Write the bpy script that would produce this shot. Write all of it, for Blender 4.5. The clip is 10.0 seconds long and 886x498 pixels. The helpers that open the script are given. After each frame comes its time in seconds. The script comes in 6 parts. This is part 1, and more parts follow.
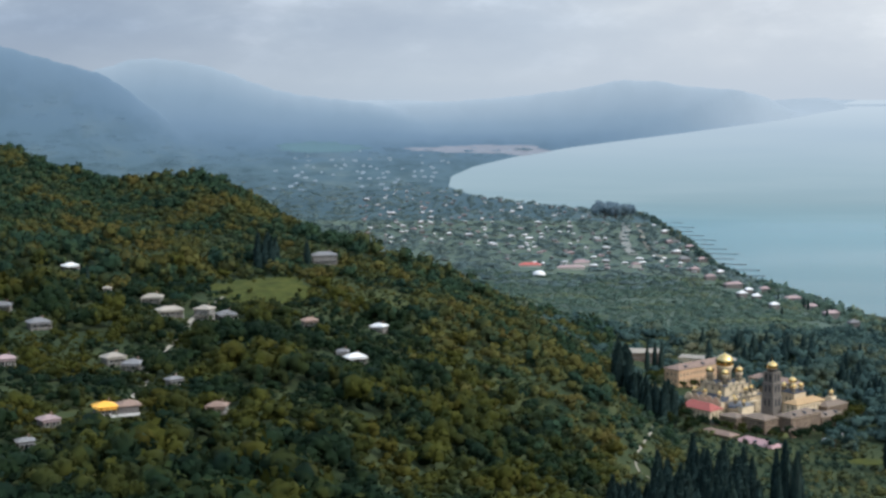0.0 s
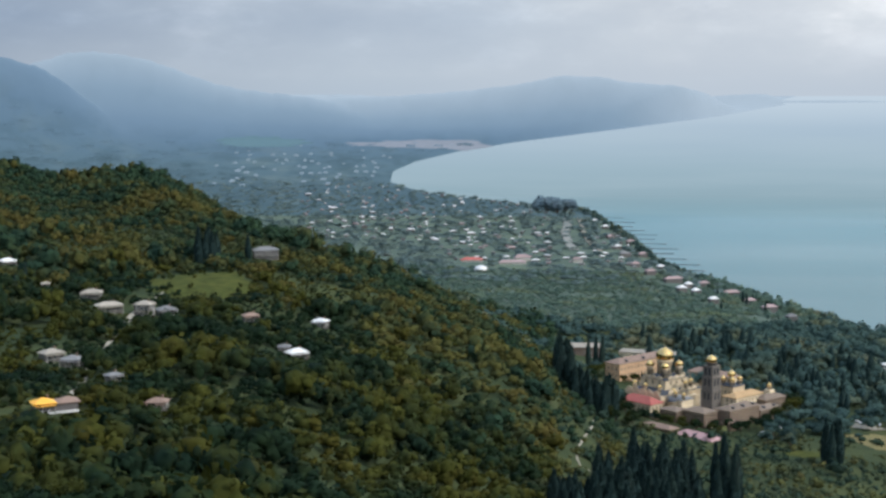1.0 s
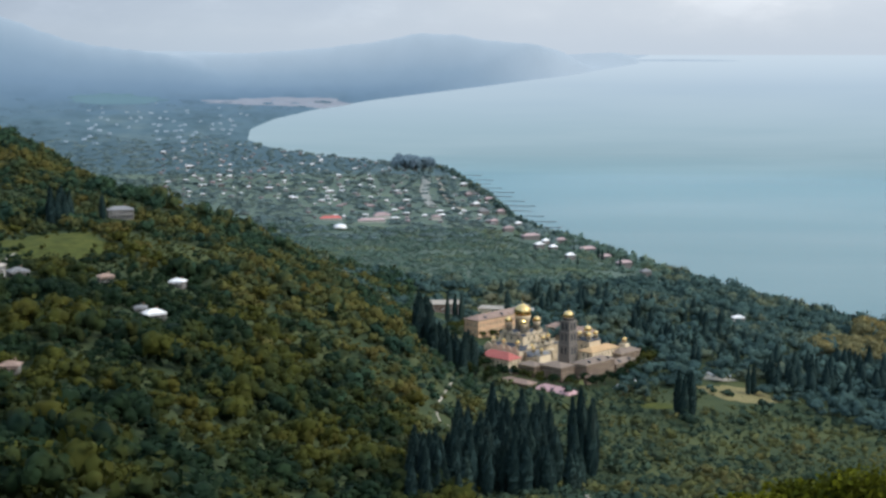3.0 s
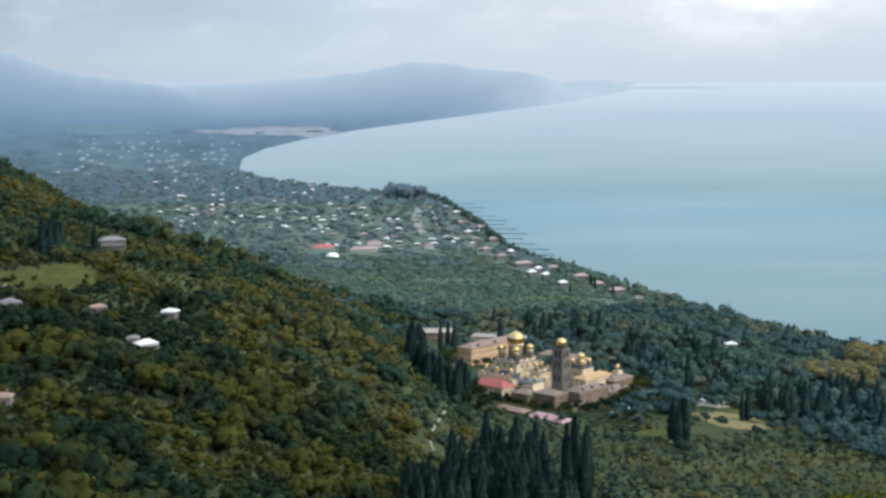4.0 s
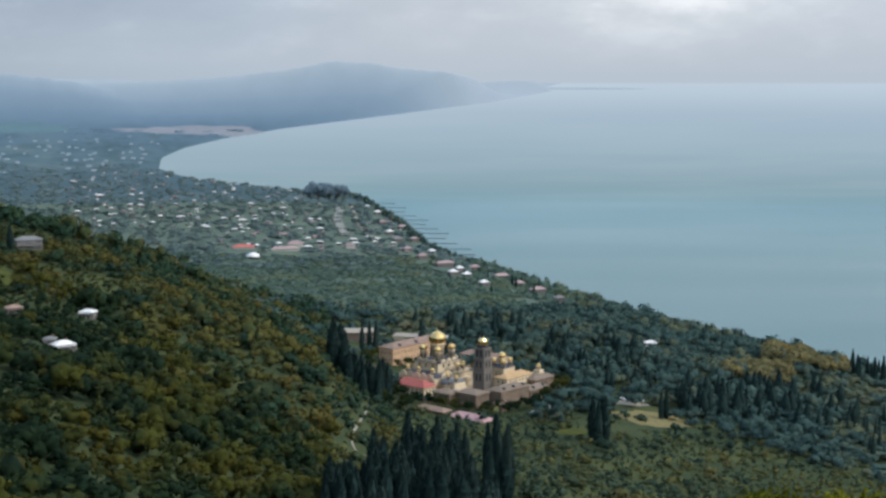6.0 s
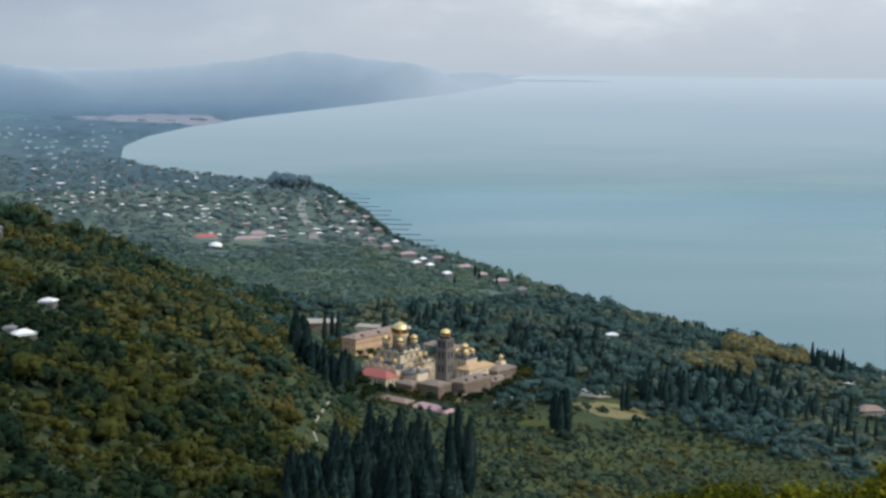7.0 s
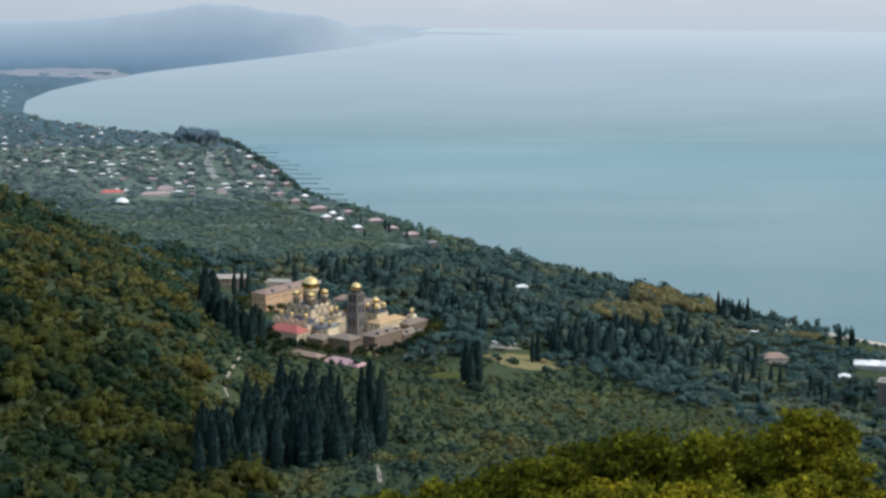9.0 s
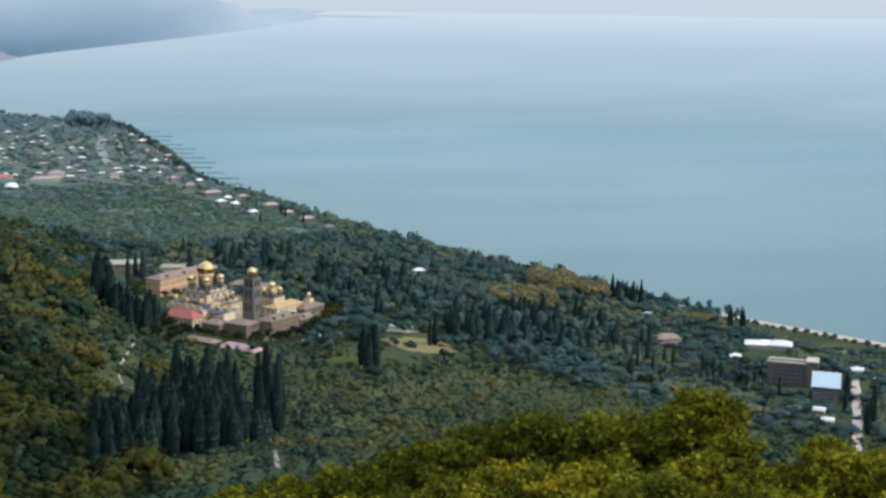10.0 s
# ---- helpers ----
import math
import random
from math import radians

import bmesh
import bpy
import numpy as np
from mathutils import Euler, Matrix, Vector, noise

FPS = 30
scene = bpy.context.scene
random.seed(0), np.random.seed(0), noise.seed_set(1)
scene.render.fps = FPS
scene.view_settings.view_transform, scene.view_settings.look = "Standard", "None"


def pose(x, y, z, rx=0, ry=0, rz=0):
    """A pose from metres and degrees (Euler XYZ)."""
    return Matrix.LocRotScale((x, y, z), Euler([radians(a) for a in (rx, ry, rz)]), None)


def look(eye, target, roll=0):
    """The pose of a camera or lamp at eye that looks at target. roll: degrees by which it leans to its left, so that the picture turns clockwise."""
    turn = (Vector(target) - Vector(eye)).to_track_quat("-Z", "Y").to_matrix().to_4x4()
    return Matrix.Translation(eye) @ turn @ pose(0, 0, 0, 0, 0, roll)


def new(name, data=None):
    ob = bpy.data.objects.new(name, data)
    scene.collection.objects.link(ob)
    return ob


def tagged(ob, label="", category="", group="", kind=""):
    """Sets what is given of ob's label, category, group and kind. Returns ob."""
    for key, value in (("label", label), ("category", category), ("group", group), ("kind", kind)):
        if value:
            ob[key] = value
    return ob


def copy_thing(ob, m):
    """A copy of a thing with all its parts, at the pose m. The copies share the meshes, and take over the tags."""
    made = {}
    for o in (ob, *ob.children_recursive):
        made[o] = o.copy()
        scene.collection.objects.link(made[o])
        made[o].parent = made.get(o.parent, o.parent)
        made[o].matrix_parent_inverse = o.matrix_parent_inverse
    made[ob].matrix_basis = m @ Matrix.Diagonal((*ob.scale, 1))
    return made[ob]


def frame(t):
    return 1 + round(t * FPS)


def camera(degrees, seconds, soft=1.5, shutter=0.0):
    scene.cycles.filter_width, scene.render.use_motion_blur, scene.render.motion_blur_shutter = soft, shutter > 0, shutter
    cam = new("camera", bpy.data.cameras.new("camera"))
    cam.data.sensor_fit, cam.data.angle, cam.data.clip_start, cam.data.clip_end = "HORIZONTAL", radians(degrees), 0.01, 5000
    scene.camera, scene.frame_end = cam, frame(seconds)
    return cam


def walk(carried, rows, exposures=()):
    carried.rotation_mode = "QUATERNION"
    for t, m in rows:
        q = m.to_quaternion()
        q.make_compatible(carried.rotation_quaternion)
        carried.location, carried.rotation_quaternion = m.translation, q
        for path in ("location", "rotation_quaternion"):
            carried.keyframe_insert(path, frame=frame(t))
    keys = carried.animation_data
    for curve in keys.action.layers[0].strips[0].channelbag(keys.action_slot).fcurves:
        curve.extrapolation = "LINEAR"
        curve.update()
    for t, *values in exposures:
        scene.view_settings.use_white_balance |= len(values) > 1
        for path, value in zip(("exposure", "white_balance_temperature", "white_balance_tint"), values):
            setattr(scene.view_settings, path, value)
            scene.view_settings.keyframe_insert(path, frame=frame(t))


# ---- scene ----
EYE = Vector((0.0, 0.0, 308.0))
cam = camera(34.3, 10.0, soft=2.8)
# seconds, bearing, tilt and lean of the camera in degrees
TURNS = [
    (0.0, -11.21, -6.07, -0.58),
    (0.5, -10.15, -6.37, -0.59),
    (1.0, -8.88, -6.29, -0.36),
    (1.5, -7.95, -6.81, -0.32),
    (2.0, -6.19, -7.12, -0.08),
    (2.5, -4.72, -7.68, -0.27),
    (2.7, -4.02, -7.89, -0.17),
    (3.8, -2.58, -8.04, -0.12),
    (4.0, -2.92, -6.86, -0.40),
    (4.5, -2.20, -5.57, -0.62),
    (5.0, -1.99, -5.93, -0.47),
    (5.5, -0.86, -6.69, -0.12),
    (6.8, 1.45, -7.07, 0.29),
    (7.0, 1.71, -7.23, 0.54),
    (7.5, 2.22, -7.24, 0.51),
    (8.0, 3.14, -7.82, 0.52),
    (8.5, 3.82, -8.28, 0.34),
    (9.0, 5.35, -9.05, 0.50),
    (9.5, 7.22, -9.47, 0.72),
    (10.0, 9.53, -9.65, 0.85),
]


def facing(bearing, tilt, lean):
    a, b = radians(bearing), radians(tilt)
    way = Vector((math.sin(a) * math.cos(b), math.cos(a) * math.cos(b), math.sin(b)))
    return look(EYE, EYE + way * 100.0, lean)


walk(cam, [(t, facing(a, b, c)) for t, a, b, c in TURNS],
     exposures=[(t, stops, 6330, 10) for t, stops in ((0.0, -0.05), (0.5, 0.12), (1.0, -0.12), (1.5, 0.0), (2.0, 0.1), (2.5, -0.05), (4.0, 0.12), (4.5, -0.12), (5.0, -0.26), (5.5, -0.24), (7.0, -0.18), (7.5, -0.2), (8.0, -0.24), (8.5, -0.08), (9.0, -0.08), (9.5, 0.0), (10.0, 0.05))])

# ---- sky, sun ----
SUN_BEARING, SUN_HEIGHT = 102.0, 42.0
world = bpy.data.worlds.new("sky")
scene.world = world
world.use_nodes = True
wt = world.node_tree
wt.nodes.clear()


def node(tree, kind, **kw):
    n = tree.nodes.new(kind)
    for k, v in kw.items():
        if k == "at":
            continue
        n.inputs[k.replace("_", " ")].default_value = v
    return n


def link(tree, a, b):
    tree.links.new(a, b)


def ramp(tree, src, stops):
    r = tree.nodes.new("ShaderNodeValToRGB")
    els = r.color_ramp.elements
    while len(els) < len(stops):
        els.new(0.5)
    for e, (pos, col) in zip(els, stops):
        e.position = pos
        e.color = (*col, 1) if len(col) == 3 else col
    link(tree, src, r.inputs[0])
    return r.outputs[0]


def mixc(tree, fac, a, b, mode="MIX"):
    m = tree.nodes.new("ShaderNodeMix")
    m.data_type, m.blend_type = "RGBA", mode
    for src, k in ((fac, 0), (a, 6), (b, 7)):
        if isinstance(src, bpy.types.NodeSocket):
            link(tree, src, m.inputs[k])
        elif isinstance(src, tuple):
            m.inputs[k].default_value = (*src, 1)
        else:
            m.inputs[k].default_value = src
    return m.outputs[2]


def calc(tree, op, a, b=0.0, c=None):
    m = tree.nodes.new("ShaderNodeMath")
    m.operation = op
    for k, src in enumerate((a, b) if c is None else (a, b, c)):
        if isinstance(src, bpy.types.NodeSocket):
            link(tree, src, m.inputs[k])
        else:
            m.inputs[k].default_value = src
    return m.outputs[0]


sky = wt.nodes.new("ShaderNodeTexSky")
sky.sky_type, sky.sun_disc = "NISHITA", False
sky.sun_elevation, sky.sun_rotation = radians(SUN_HEIGHT), radians(SUN_BEARING)
sky.air_density, sky.dust_density, sky.ozone_density = 1.2, 4.0, 1.0
coord = wt.nodes.new("ShaderNodeTexCoord")
split = wt.nodes.new("ShaderNodeSeparateXYZ")
link(wt, coord.outputs["Generated"], split.inputs[0])
# high thin cloud: stretched along the horizon
stretch = wt.nodes.new("ShaderNodeMapping")
stretch.inputs["Scale"].default_value = (1, 1, 2.6)
link(wt, coord.outputs["Generated"], stretch.inputs[0])
cloud = node(wt, "ShaderNodeTexNoise", Scale=5.5, Detail=7.0, Roughness=0.55)
link(wt, stretch.outputs[0], cloud.inputs["Vector"])
heads = node(wt, "ShaderNodeTexNoise", Scale=13.0, Detail=8.0, Roughness=0.62)
link(wt, stretch.outputs[0], heads.inputs["Vector"])
cloud_col = ramp(wt, cloud.outputs[0], [(0.34, (0.74, 0.775, 0.82)), (0.50, (0.86, 0.88, 0.90)), (0.57, (0.94, 0.95, 0.95)), (0.61, (1.08, 1.07, 1.06)), (0.66, (1.25, 1.24, 1.22))])
cloud_col = mixc(wt, 1.0, cloud_col, ramp(wt, heads.outputs[0], [(0.40, (0.94, 0.945, 0.955)), (0.54, (1, 1, 1)), (0.60, (1.07, 1.065, 1.06)), (0.66, (1.16, 1.15, 1.14))]), "MULTIPLY")
# veil of bright vapour near the horizon
low = ramp(wt, split.outputs[2], [(0.0, (0, 0, 0)), (0.075, (1, 1, 1))])
vapour = mixc(wt, low, (0.66, 0.735, 0.81), cloud_col)
# the side away from the sun lies under thicker grey cloud
side = ramp(wt, split.outputs[0], [(0.12, (0.46, 0.55, 0.68)), (0.38, (0.80, 0.87, 0.95)), (0.5, (0.965, 0.99, 1.02)), (0.72, (1.07, 1.085, 1.11))])
half = calc(wt, "MULTIPLY_ADD", split.outputs[0], 0.9, 0.5)
link(wt, half, side.node.inputs[0])
aloft = ramp(wt, split.outputs[2], [(0.012, (0, 0, 0)), (0.05, (1, 1, 1))])
near_side = ramp(wt, half, [(0.08, (0.66, 0.71, 0.77)), (0.3, (0.86, 0.90, 0.94)), (0.5, (0.97, 0.98, 1.0))])
side = mixc(wt, aloft, near_side, side)
vapour = mixc(wt, 1.0, vapour, side, "MULTIPLY")
scaled = mixc(wt, 1.0, sky.outputs[0], (0.10, 0.10, 0.10), "MULTIPLY")
both = mixc(wt, 0.88, scaled, vapour)
# overhead the thin cloud is brighter than at the horizon
rise = ramp(wt, split.outputs[2], [(0.16, (1, 1, 1)), (0.6, (1.6, 1.78, 2.0))])
both = mixc(wt, 1.0, both, rise, "MULTIPLY")
bg = wt.nodes.new("ShaderNodeBackground")
link(wt, both, bg.inputs[0])
bg.inputs[1].default_value = 1.0
out = wt.nodes.new("ShaderNodeOutputWorld")
link(wt, bg.outputs[0], out.inputs[0])

sun = new("sun", bpy.data.lights.new("sun", "SUN"))
sun.data.energy, sun.data.angle, sun.data.color = 2.7, radians(0.9), (1.0, 0.955, 0.89)
sa, sh = radians(SUN_BEARING), radians(SUN_HEIGHT)
sun.matrix_world = look((math.sin(sa) * math.cos(sh) * 900, math.cos(sa) * math.cos(sh) * 900, math.sin(sh) * 900 + 300), (0, 0, 300))

# ---- materials ----


def base_mat(name, rough=0.8, metal=0.0, spec=0.4):
    m = bpy.data.materials.new(name)
    m.use_nodes = True
    t = m.node_tree
    b = t.nodes["Principled BSDF"]
    b.inputs["Roughness"].default_value = rough
    b.inputs["Metallic"].default_value = metal
    b.inputs["Specular IOR Level"].default_value = spec
    return m, t, b


def where(t, scale, detail=4.0, rough=0.55):
    """Noise at a size in metres, fixed to the world."""
    g = t.nodes.new("ShaderNodeNewGeometry")
    n = node(t, "ShaderNodeTexNoise", Scale=scale, Detail=detail, Roughness=rough)
    link(t, g.outputs["Position"], n.inputs["Vector"])
    return n.outputs[0]


def bump(t, b, height, strength, dist):
    n = t.nodes.new("ShaderNodeBump")
    n.inputs["Strength"].default_value = strength
    n.inputs["Distance"].default_value = dist
    link(t, height, n.inputs["Height"])
    link(t, n.outputs[0], b.inputs["Normal"])


def plain(name, a, c, size=0.6, rough=0.8, metal=0.0, relief=0.02, stain=0.15):
    """A worn surface between two colours, with grain and larger stains."""
    m, t, b = base_mat(name, rough, metal, 0.05 if rough > 0.89 else 0.4)
    fine = where(t, 1.0 / max(size, 0.01), 5.0)
    wide = where(t, 0.12, 3.0)
    col = mixc(t, ramp(t, fine, [(0.32, (0, 0, 0)), (0.68, (1, 1, 1))]), a, c)
    dirt = tuple(v * (1 - stain * 2.2) for v in a)
    col = mixc(t, calc(t, "MULTIPLY", ramp(t, wide, [(0.48, (0, 0, 0)), (0.7, (1, 1, 1))]), stain * 2), col, dirt)
    oi = t.nodes.new("ShaderNodeObjectInfo")
    v = calc(t, "MULTIPLY_ADD", oi.outputs["Random"], 0.24, 0.88)
    hs = t.nodes.new("ShaderNodeHueSaturation")
    link(t, v, hs.inputs["Value"])
    link(t, col, hs.inputs["Color"])
    link(t, hs.outputs[0], b.inputs["Base Color"])
    if relief:
        bump(t, b, fine, 0.5, relief)
    return m


def leaves(name, dark, mid, warm, tree_size=11.0, clear=0.2, vary=0.36, turning=0.5):
    """Foliage: each tree its own tone, patches turning warm, each clump a little different."""
    m, t, b = base_mat(name, 0.8, 0.0, 0.06)
    g = t.nodes.new("ShaderNodeNewGeometry")
    cell = node(t, "ShaderNodeTexVoronoi", Scale=1.0 / tree_size)
    flat = t.nodes.new("ShaderNodeVectorMath")
    flat.operation = "MULTIPLY"
    flat.inputs[1].default_value = (1, 1, 0.15)
    link(t, g.outputs["Position"], flat.inputs[0])
    link(t, flat.outputs[0], cell.inputs["Vector"])
    sep = t.nodes.new("ShaderNodeSeparateColor")
    link(t, cell.outputs["Color"], sep.inputs[0])
    patch = where(t, 1.0 / 70.0, 3.0)
    oi = t.nodes.new("ShaderNodeObjectInfo")
    tone = calc(t, "FRACT", calc(t, "ADD", sep.outputs[0], oi.outputs["Random"]))
    tone = calc(t, "ADD", calc(t, "MULTIPLY", tone, 0.6), calc(t, "MULTIPLY_ADD", where(t, 1.0 / 38.0, 3.0), 1.6, -0.6))
    warmth = calc(t, "ADD", calc(t, "MULTIPLY_ADD", patch, 3.0, -1.25), calc(t, "MULTIPLY", sep.outputs[1], 0.5))
    col = mixc(t, tone, dark, mid)
    col = mixc(t, ramp(t, warmth, [(turning, (0, 0, 0)), (turning + 0.45, (1, 1, 1))]), col, warm)
    rust = tuple(c * k for c, k in zip(warm, (1.15, 0.84, 0.9)))
    col = mixc(t, ramp(t, calc(t, "MULTIPLY", sep.outputs[2], warmth), [(turning + 0.1, (0, 0, 0)), (turning + 0.35, (0.4, 0.4, 0.4))]), col, rust)
    v = calc(t, "MULTIPLY_ADD", g.outputs["Random Per Island"], vary, 1.0 - vary * 0.5)
    hs = t.nodes.new("ShaderNodeHueSaturation")
    link(t, v, hs.inputs["Value"])
    link(t, col, hs.inputs["Color"])
    link(t, hs.outputs[0], b.inputs["Base Color"])
    tr = t.nodes.new("ShaderNodeBsdfTranslucent")
    link(t, hs.outputs[0], tr.inputs[0])
    mx = t.nodes.new("ShaderNodeMixShader")
    mx.inputs[0].default_value = clear
    link(t, b.outputs[0], mx.inputs[1])
    link(t, tr.outputs[0], mx.inputs[2])
    link(t, mx.outputs[0], t.nodes["Material Output"].inputs[0])
    return m


M_HILL = leaves("hill_leaves", (0.0072, 0.0185, 0.0120), (0.0175, 0.0325, 0.0125), (0.052, 0.056, 0.0110), 13.0, 0.3, 0.42, 0.36)
# hill leaves once more, with distance haze put into the colour
M_CREST = leaves("hazed_hill_leaves", (0.0175, 0.040, 0.027), (0.035, 0.064, 0.031), (0.086, 0.084, 0.024), 16.0, 0.3, 0.36, 0.33)
M_NEAR = leaves("near_leaves", (0.040, 0.050, 0.005), (0.175, 0.170, 0.011), (0.30, 0.25, 0.012), 1.6, 0.4, 1.3, 0.6)
# park leaves: haze painted in as a bluer, lighter green
M_WOOD = leaves("park_leaves", (0.042, 0.080, 0.076), (0.068, 0.112, 0.094), (0.130, 0.148, 0.088), 19.0, 0.4, 0.22, 0.60)
# plain and town leaves: aerial haze baked in as pale blue-green
M_PLAINWOOD = leaves("hazed_plain_leaves", (0.094, 0.152, 0.126), (0.126, 0.186, 0.140), (0.165, 0.212, 0.128), 30.0, 0.55, 0.12)
M_TOWN = leaves("hazed_town_leaves", (0.150, 0.212, 0.210), (0.172, 0.236, 0.226), (0.192, 0.250, 0.220), 40.0, 0.55, 0.08)
# orchard and cypress leaves: some blue haze put into the colour
M_ORCHARD = leaves("orchard_leaves", (0.030, 0.055, 0.042), (0.050, 0.079, 0.048), (0.105, 0.110, 0.040), 12.0, 0.35, 0.2, 0.38)
M_CYPRESS = leaves("cypress_leaves", (0.016, 0.033, 0.032), (0.025, 0.046, 0.041), (0.030, 0.052, 0.043), 3.0, 0.12)
# headland leaves: base colour raised to pale blue in place of haze
M_GROVE = leaves("hazed_grove_leaves", (0.17, 0.24, 0.28), (0.20, 0.27, 0.31), (0.21, 0.28, 0.31), 20.0, 0.5, 0.2)
M_AUTUMN = leaves("autumn_leaves", (0.150, 0.145, 0.075), (0.23, 0.195, 0.085), (0.28, 0.22, 0.085), 9.0, 0.35, 0.4)
M_BARK = plain("bark", (0.07, 0.05, 0.035), (0.13, 0.10, 0.07), 0.2, 0.9)
M_GOLD = plain("gilding", (0.66, 0.44, 0.165), (0.78, 0.55, 0.235), 1.5, 0.11, 1.0, 0.0, 0.05)
M_CREAM = plain("cream_plaster", (0.56, 0.44, 0.28), (0.66, 0.54, 0.37), 2.0, 0.85)
M_STONE = plain("grey_stone", (0.145, 0.098, 0.070), (0.215, 0.148, 0.106), 2.5, 0.85, 0.0, 0.02, 0.25)
M_BROWNROOF = plain("brown_roof", (0.19, 0.125, 0.092), (0.27, 0.18, 0.135), 0.8, 0.8)
M_REDROOF = plain("red_roof", (0.32, 0.075, 0.06), (0.40, 0.11, 0.085), 0.8, 0.7)
# pink greyed down: haze over the town put into the roof colour
M_PINKROOF = plain("pink_roof", (0.26, 0.185, 0.175), (0.33, 0.24, 0.225), 0.8, 0.7)
M_WORNROOF = plain("worn_tile_roof", (0.15, 0.110, 0.080), (0.215, 0.160, 0.118), 0.8, 0.85)
M_GREYROOF = plain("grey_roof", (0.13, 0.127, 0.125), (0.20, 0.193, 0.185), 0.9, 0.65)
M_DARKROOF = plain("dark_metal_roof", (0.030, 0.036, 0.048), (0.055, 0.062, 0.076), 1.0, 0.6)
M_WHITEROOF = plain("pale_sheet_roof", (0.58, 0.56, 0.53), (0.70, 0.68, 0.64), 1.0, 0.5)
M_OCHREROOF = plain("ochre_roof", (0.36, 0.225, 0.105), (0.46, 0.30, 0.15), 0.8, 0.8)
M_ROSEROOF = plain("rose_roof", (0.37, 0.215, 0.21), (0.45, 0.275, 0.265), 0.8, 0.75)
M_ORANGE = plain("orange_roof", (0.72, 0.34, 0.03), (0.80, 0.42, 0.06), 0.8, 0.6)
M_WALL = plain("house_wall", (0.36, 0.33, 0.29), (0.48, 0.45, 0.40), 0.9, 0.85)
# shade of the hotel front put into the colour; town walls share it
M_DARKWALL = plain("weathered_wall", (0.10, 0.09, 0.085), (0.16, 0.145, 0.135), 0.9, 0.85)
M_HILLWALL = plain("village_wall", (0.12, 0.11, 0.097), (0.18, 0.165, 0.145), 0.9, 0.85)
M_TOWERSTONE = plain("tower_stone", (0.12, 0.105, 0.09), (0.18, 0.155, 0.13), 2.0, 0.85)
M_SALMON = plain("salmon_plaster", (0.48, 0.30, 0.172), (0.55, 0.355, 0.212), 2.0, 0.85)
M_GLASS = plain("window_glass", (0.02, 0.025, 0.03), (0.04, 0.045, 0.05), 2.0, 0.12, 0.0, 0.0, 0.0)
M_TRACK = plain("pale_track", (0.20, 0.18, 0.145), (0.30, 0.27, 0.215), 0.7, 0.95)
M_SAND = plain("sand", (0.36, 0.30, 0.235), (0.44, 0.38, 0.30), 0.6, 0.95)
M_RIVER = plain("river_gravel", (0.18, 0.183, 0.165), (0.225, 0.225, 0.20), 8.0, 0.95)
M_PAVE = plain("court_paving", (0.22, 0.18, 0.15), (0.29, 0.24, 0.20), 3.0, 0.9)
M_BLUEROOF = plain("pale_blue_sheet_roof", (0.32, 0.385, 0.42), (0.38, 0.445, 0.48), 1.0, 0.55)
M_ROAD = plain("pinkish_road", (0.36, 0.30, 0.27), (0.44, 0.37, 0.33), 0.7, 0.95)
M_BEIGEROOF = plain("beige_sheet_roof", (0.25, 0.215, 0.17), (0.34, 0.30, 0.24), 1.0, 0.65)
M_GRASS = plain("meadow_grass", (0.040, 0.052, 0.014), (0.076, 0.080, 0.020), 7.0, 0.95, 0.0, 0.1, 0.25)
M_LAWN = plain("lawn", (0.078, 0.118, 0.052), (0.104, 0.148, 0.064), 9.0, 0.95, 0.0, 0.1)
M_DRY = plain("dry_clearing", (0.125, 0.112, 0.048), (0.20, 0.165, 0.080), 3.0, 0.95, 0.0, 0.1)
M_CONCRETE = plain("dark_concrete", (0.07, 0.07, 0.07), (0.12, 0.12, 0.12), 0.9, 0.8)
M_FOAM = plain("surf", (0.75, 0.78, 0.78), (0.85, 0.87, 0.87), 0.6, 0.8)
M_CAR = plain("car_paint", (0.6, 0.6, 0.62), (0.72, 0.72, 0.74), 1.0, 0.25)

# forest floor and grass
M_GROUND, t, b = base_mat("ground_cover", 0.95, 0.0, 0.05)
g1, g2 = where(t, 0.35, 6.0), where(t, 0.02, 3.0)
col = mixc(t, ramp(t, g1, [(0.35, (0, 0, 0)), (0.65, (1, 1, 1))]), (0.022, 0.036, 0.020), (0.042, 0.055, 0.025))
col = mixc(t, ramp(t, g2, [(0.45, (0, 0, 0)), (0.65, (1, 1, 1))]), col, (0.058, 0.068, 0.028))
link(t, col, b.inputs["Base Color"])
bump(t, b, g1, 0.6, 0.5)

# grassy plain with gardens
M_PLAIN, t, b = base_mat("plain_grass", 0.95, 0.0, 0.05)
g1, g2 = where(t, 0.15, 6.0), where(t, 0.012, 4.0)
col = mixc(t, ramp(t, g1, [(0.35, (0, 0, 0)), (0.65, (1, 1, 1))]), (0.068, 0.095, 0.076), (0.086, 0.115, 0.089))
col = mixc(t, ramp(t, g2, [(0.5, (0, 0, 0)), (0.68, (1, 1, 1))]), col, (0.100, 0.128, 0.088))
link(t, col, b.inputs["Base Color"])
bump(t, b, g1, 0.5, 0.5)

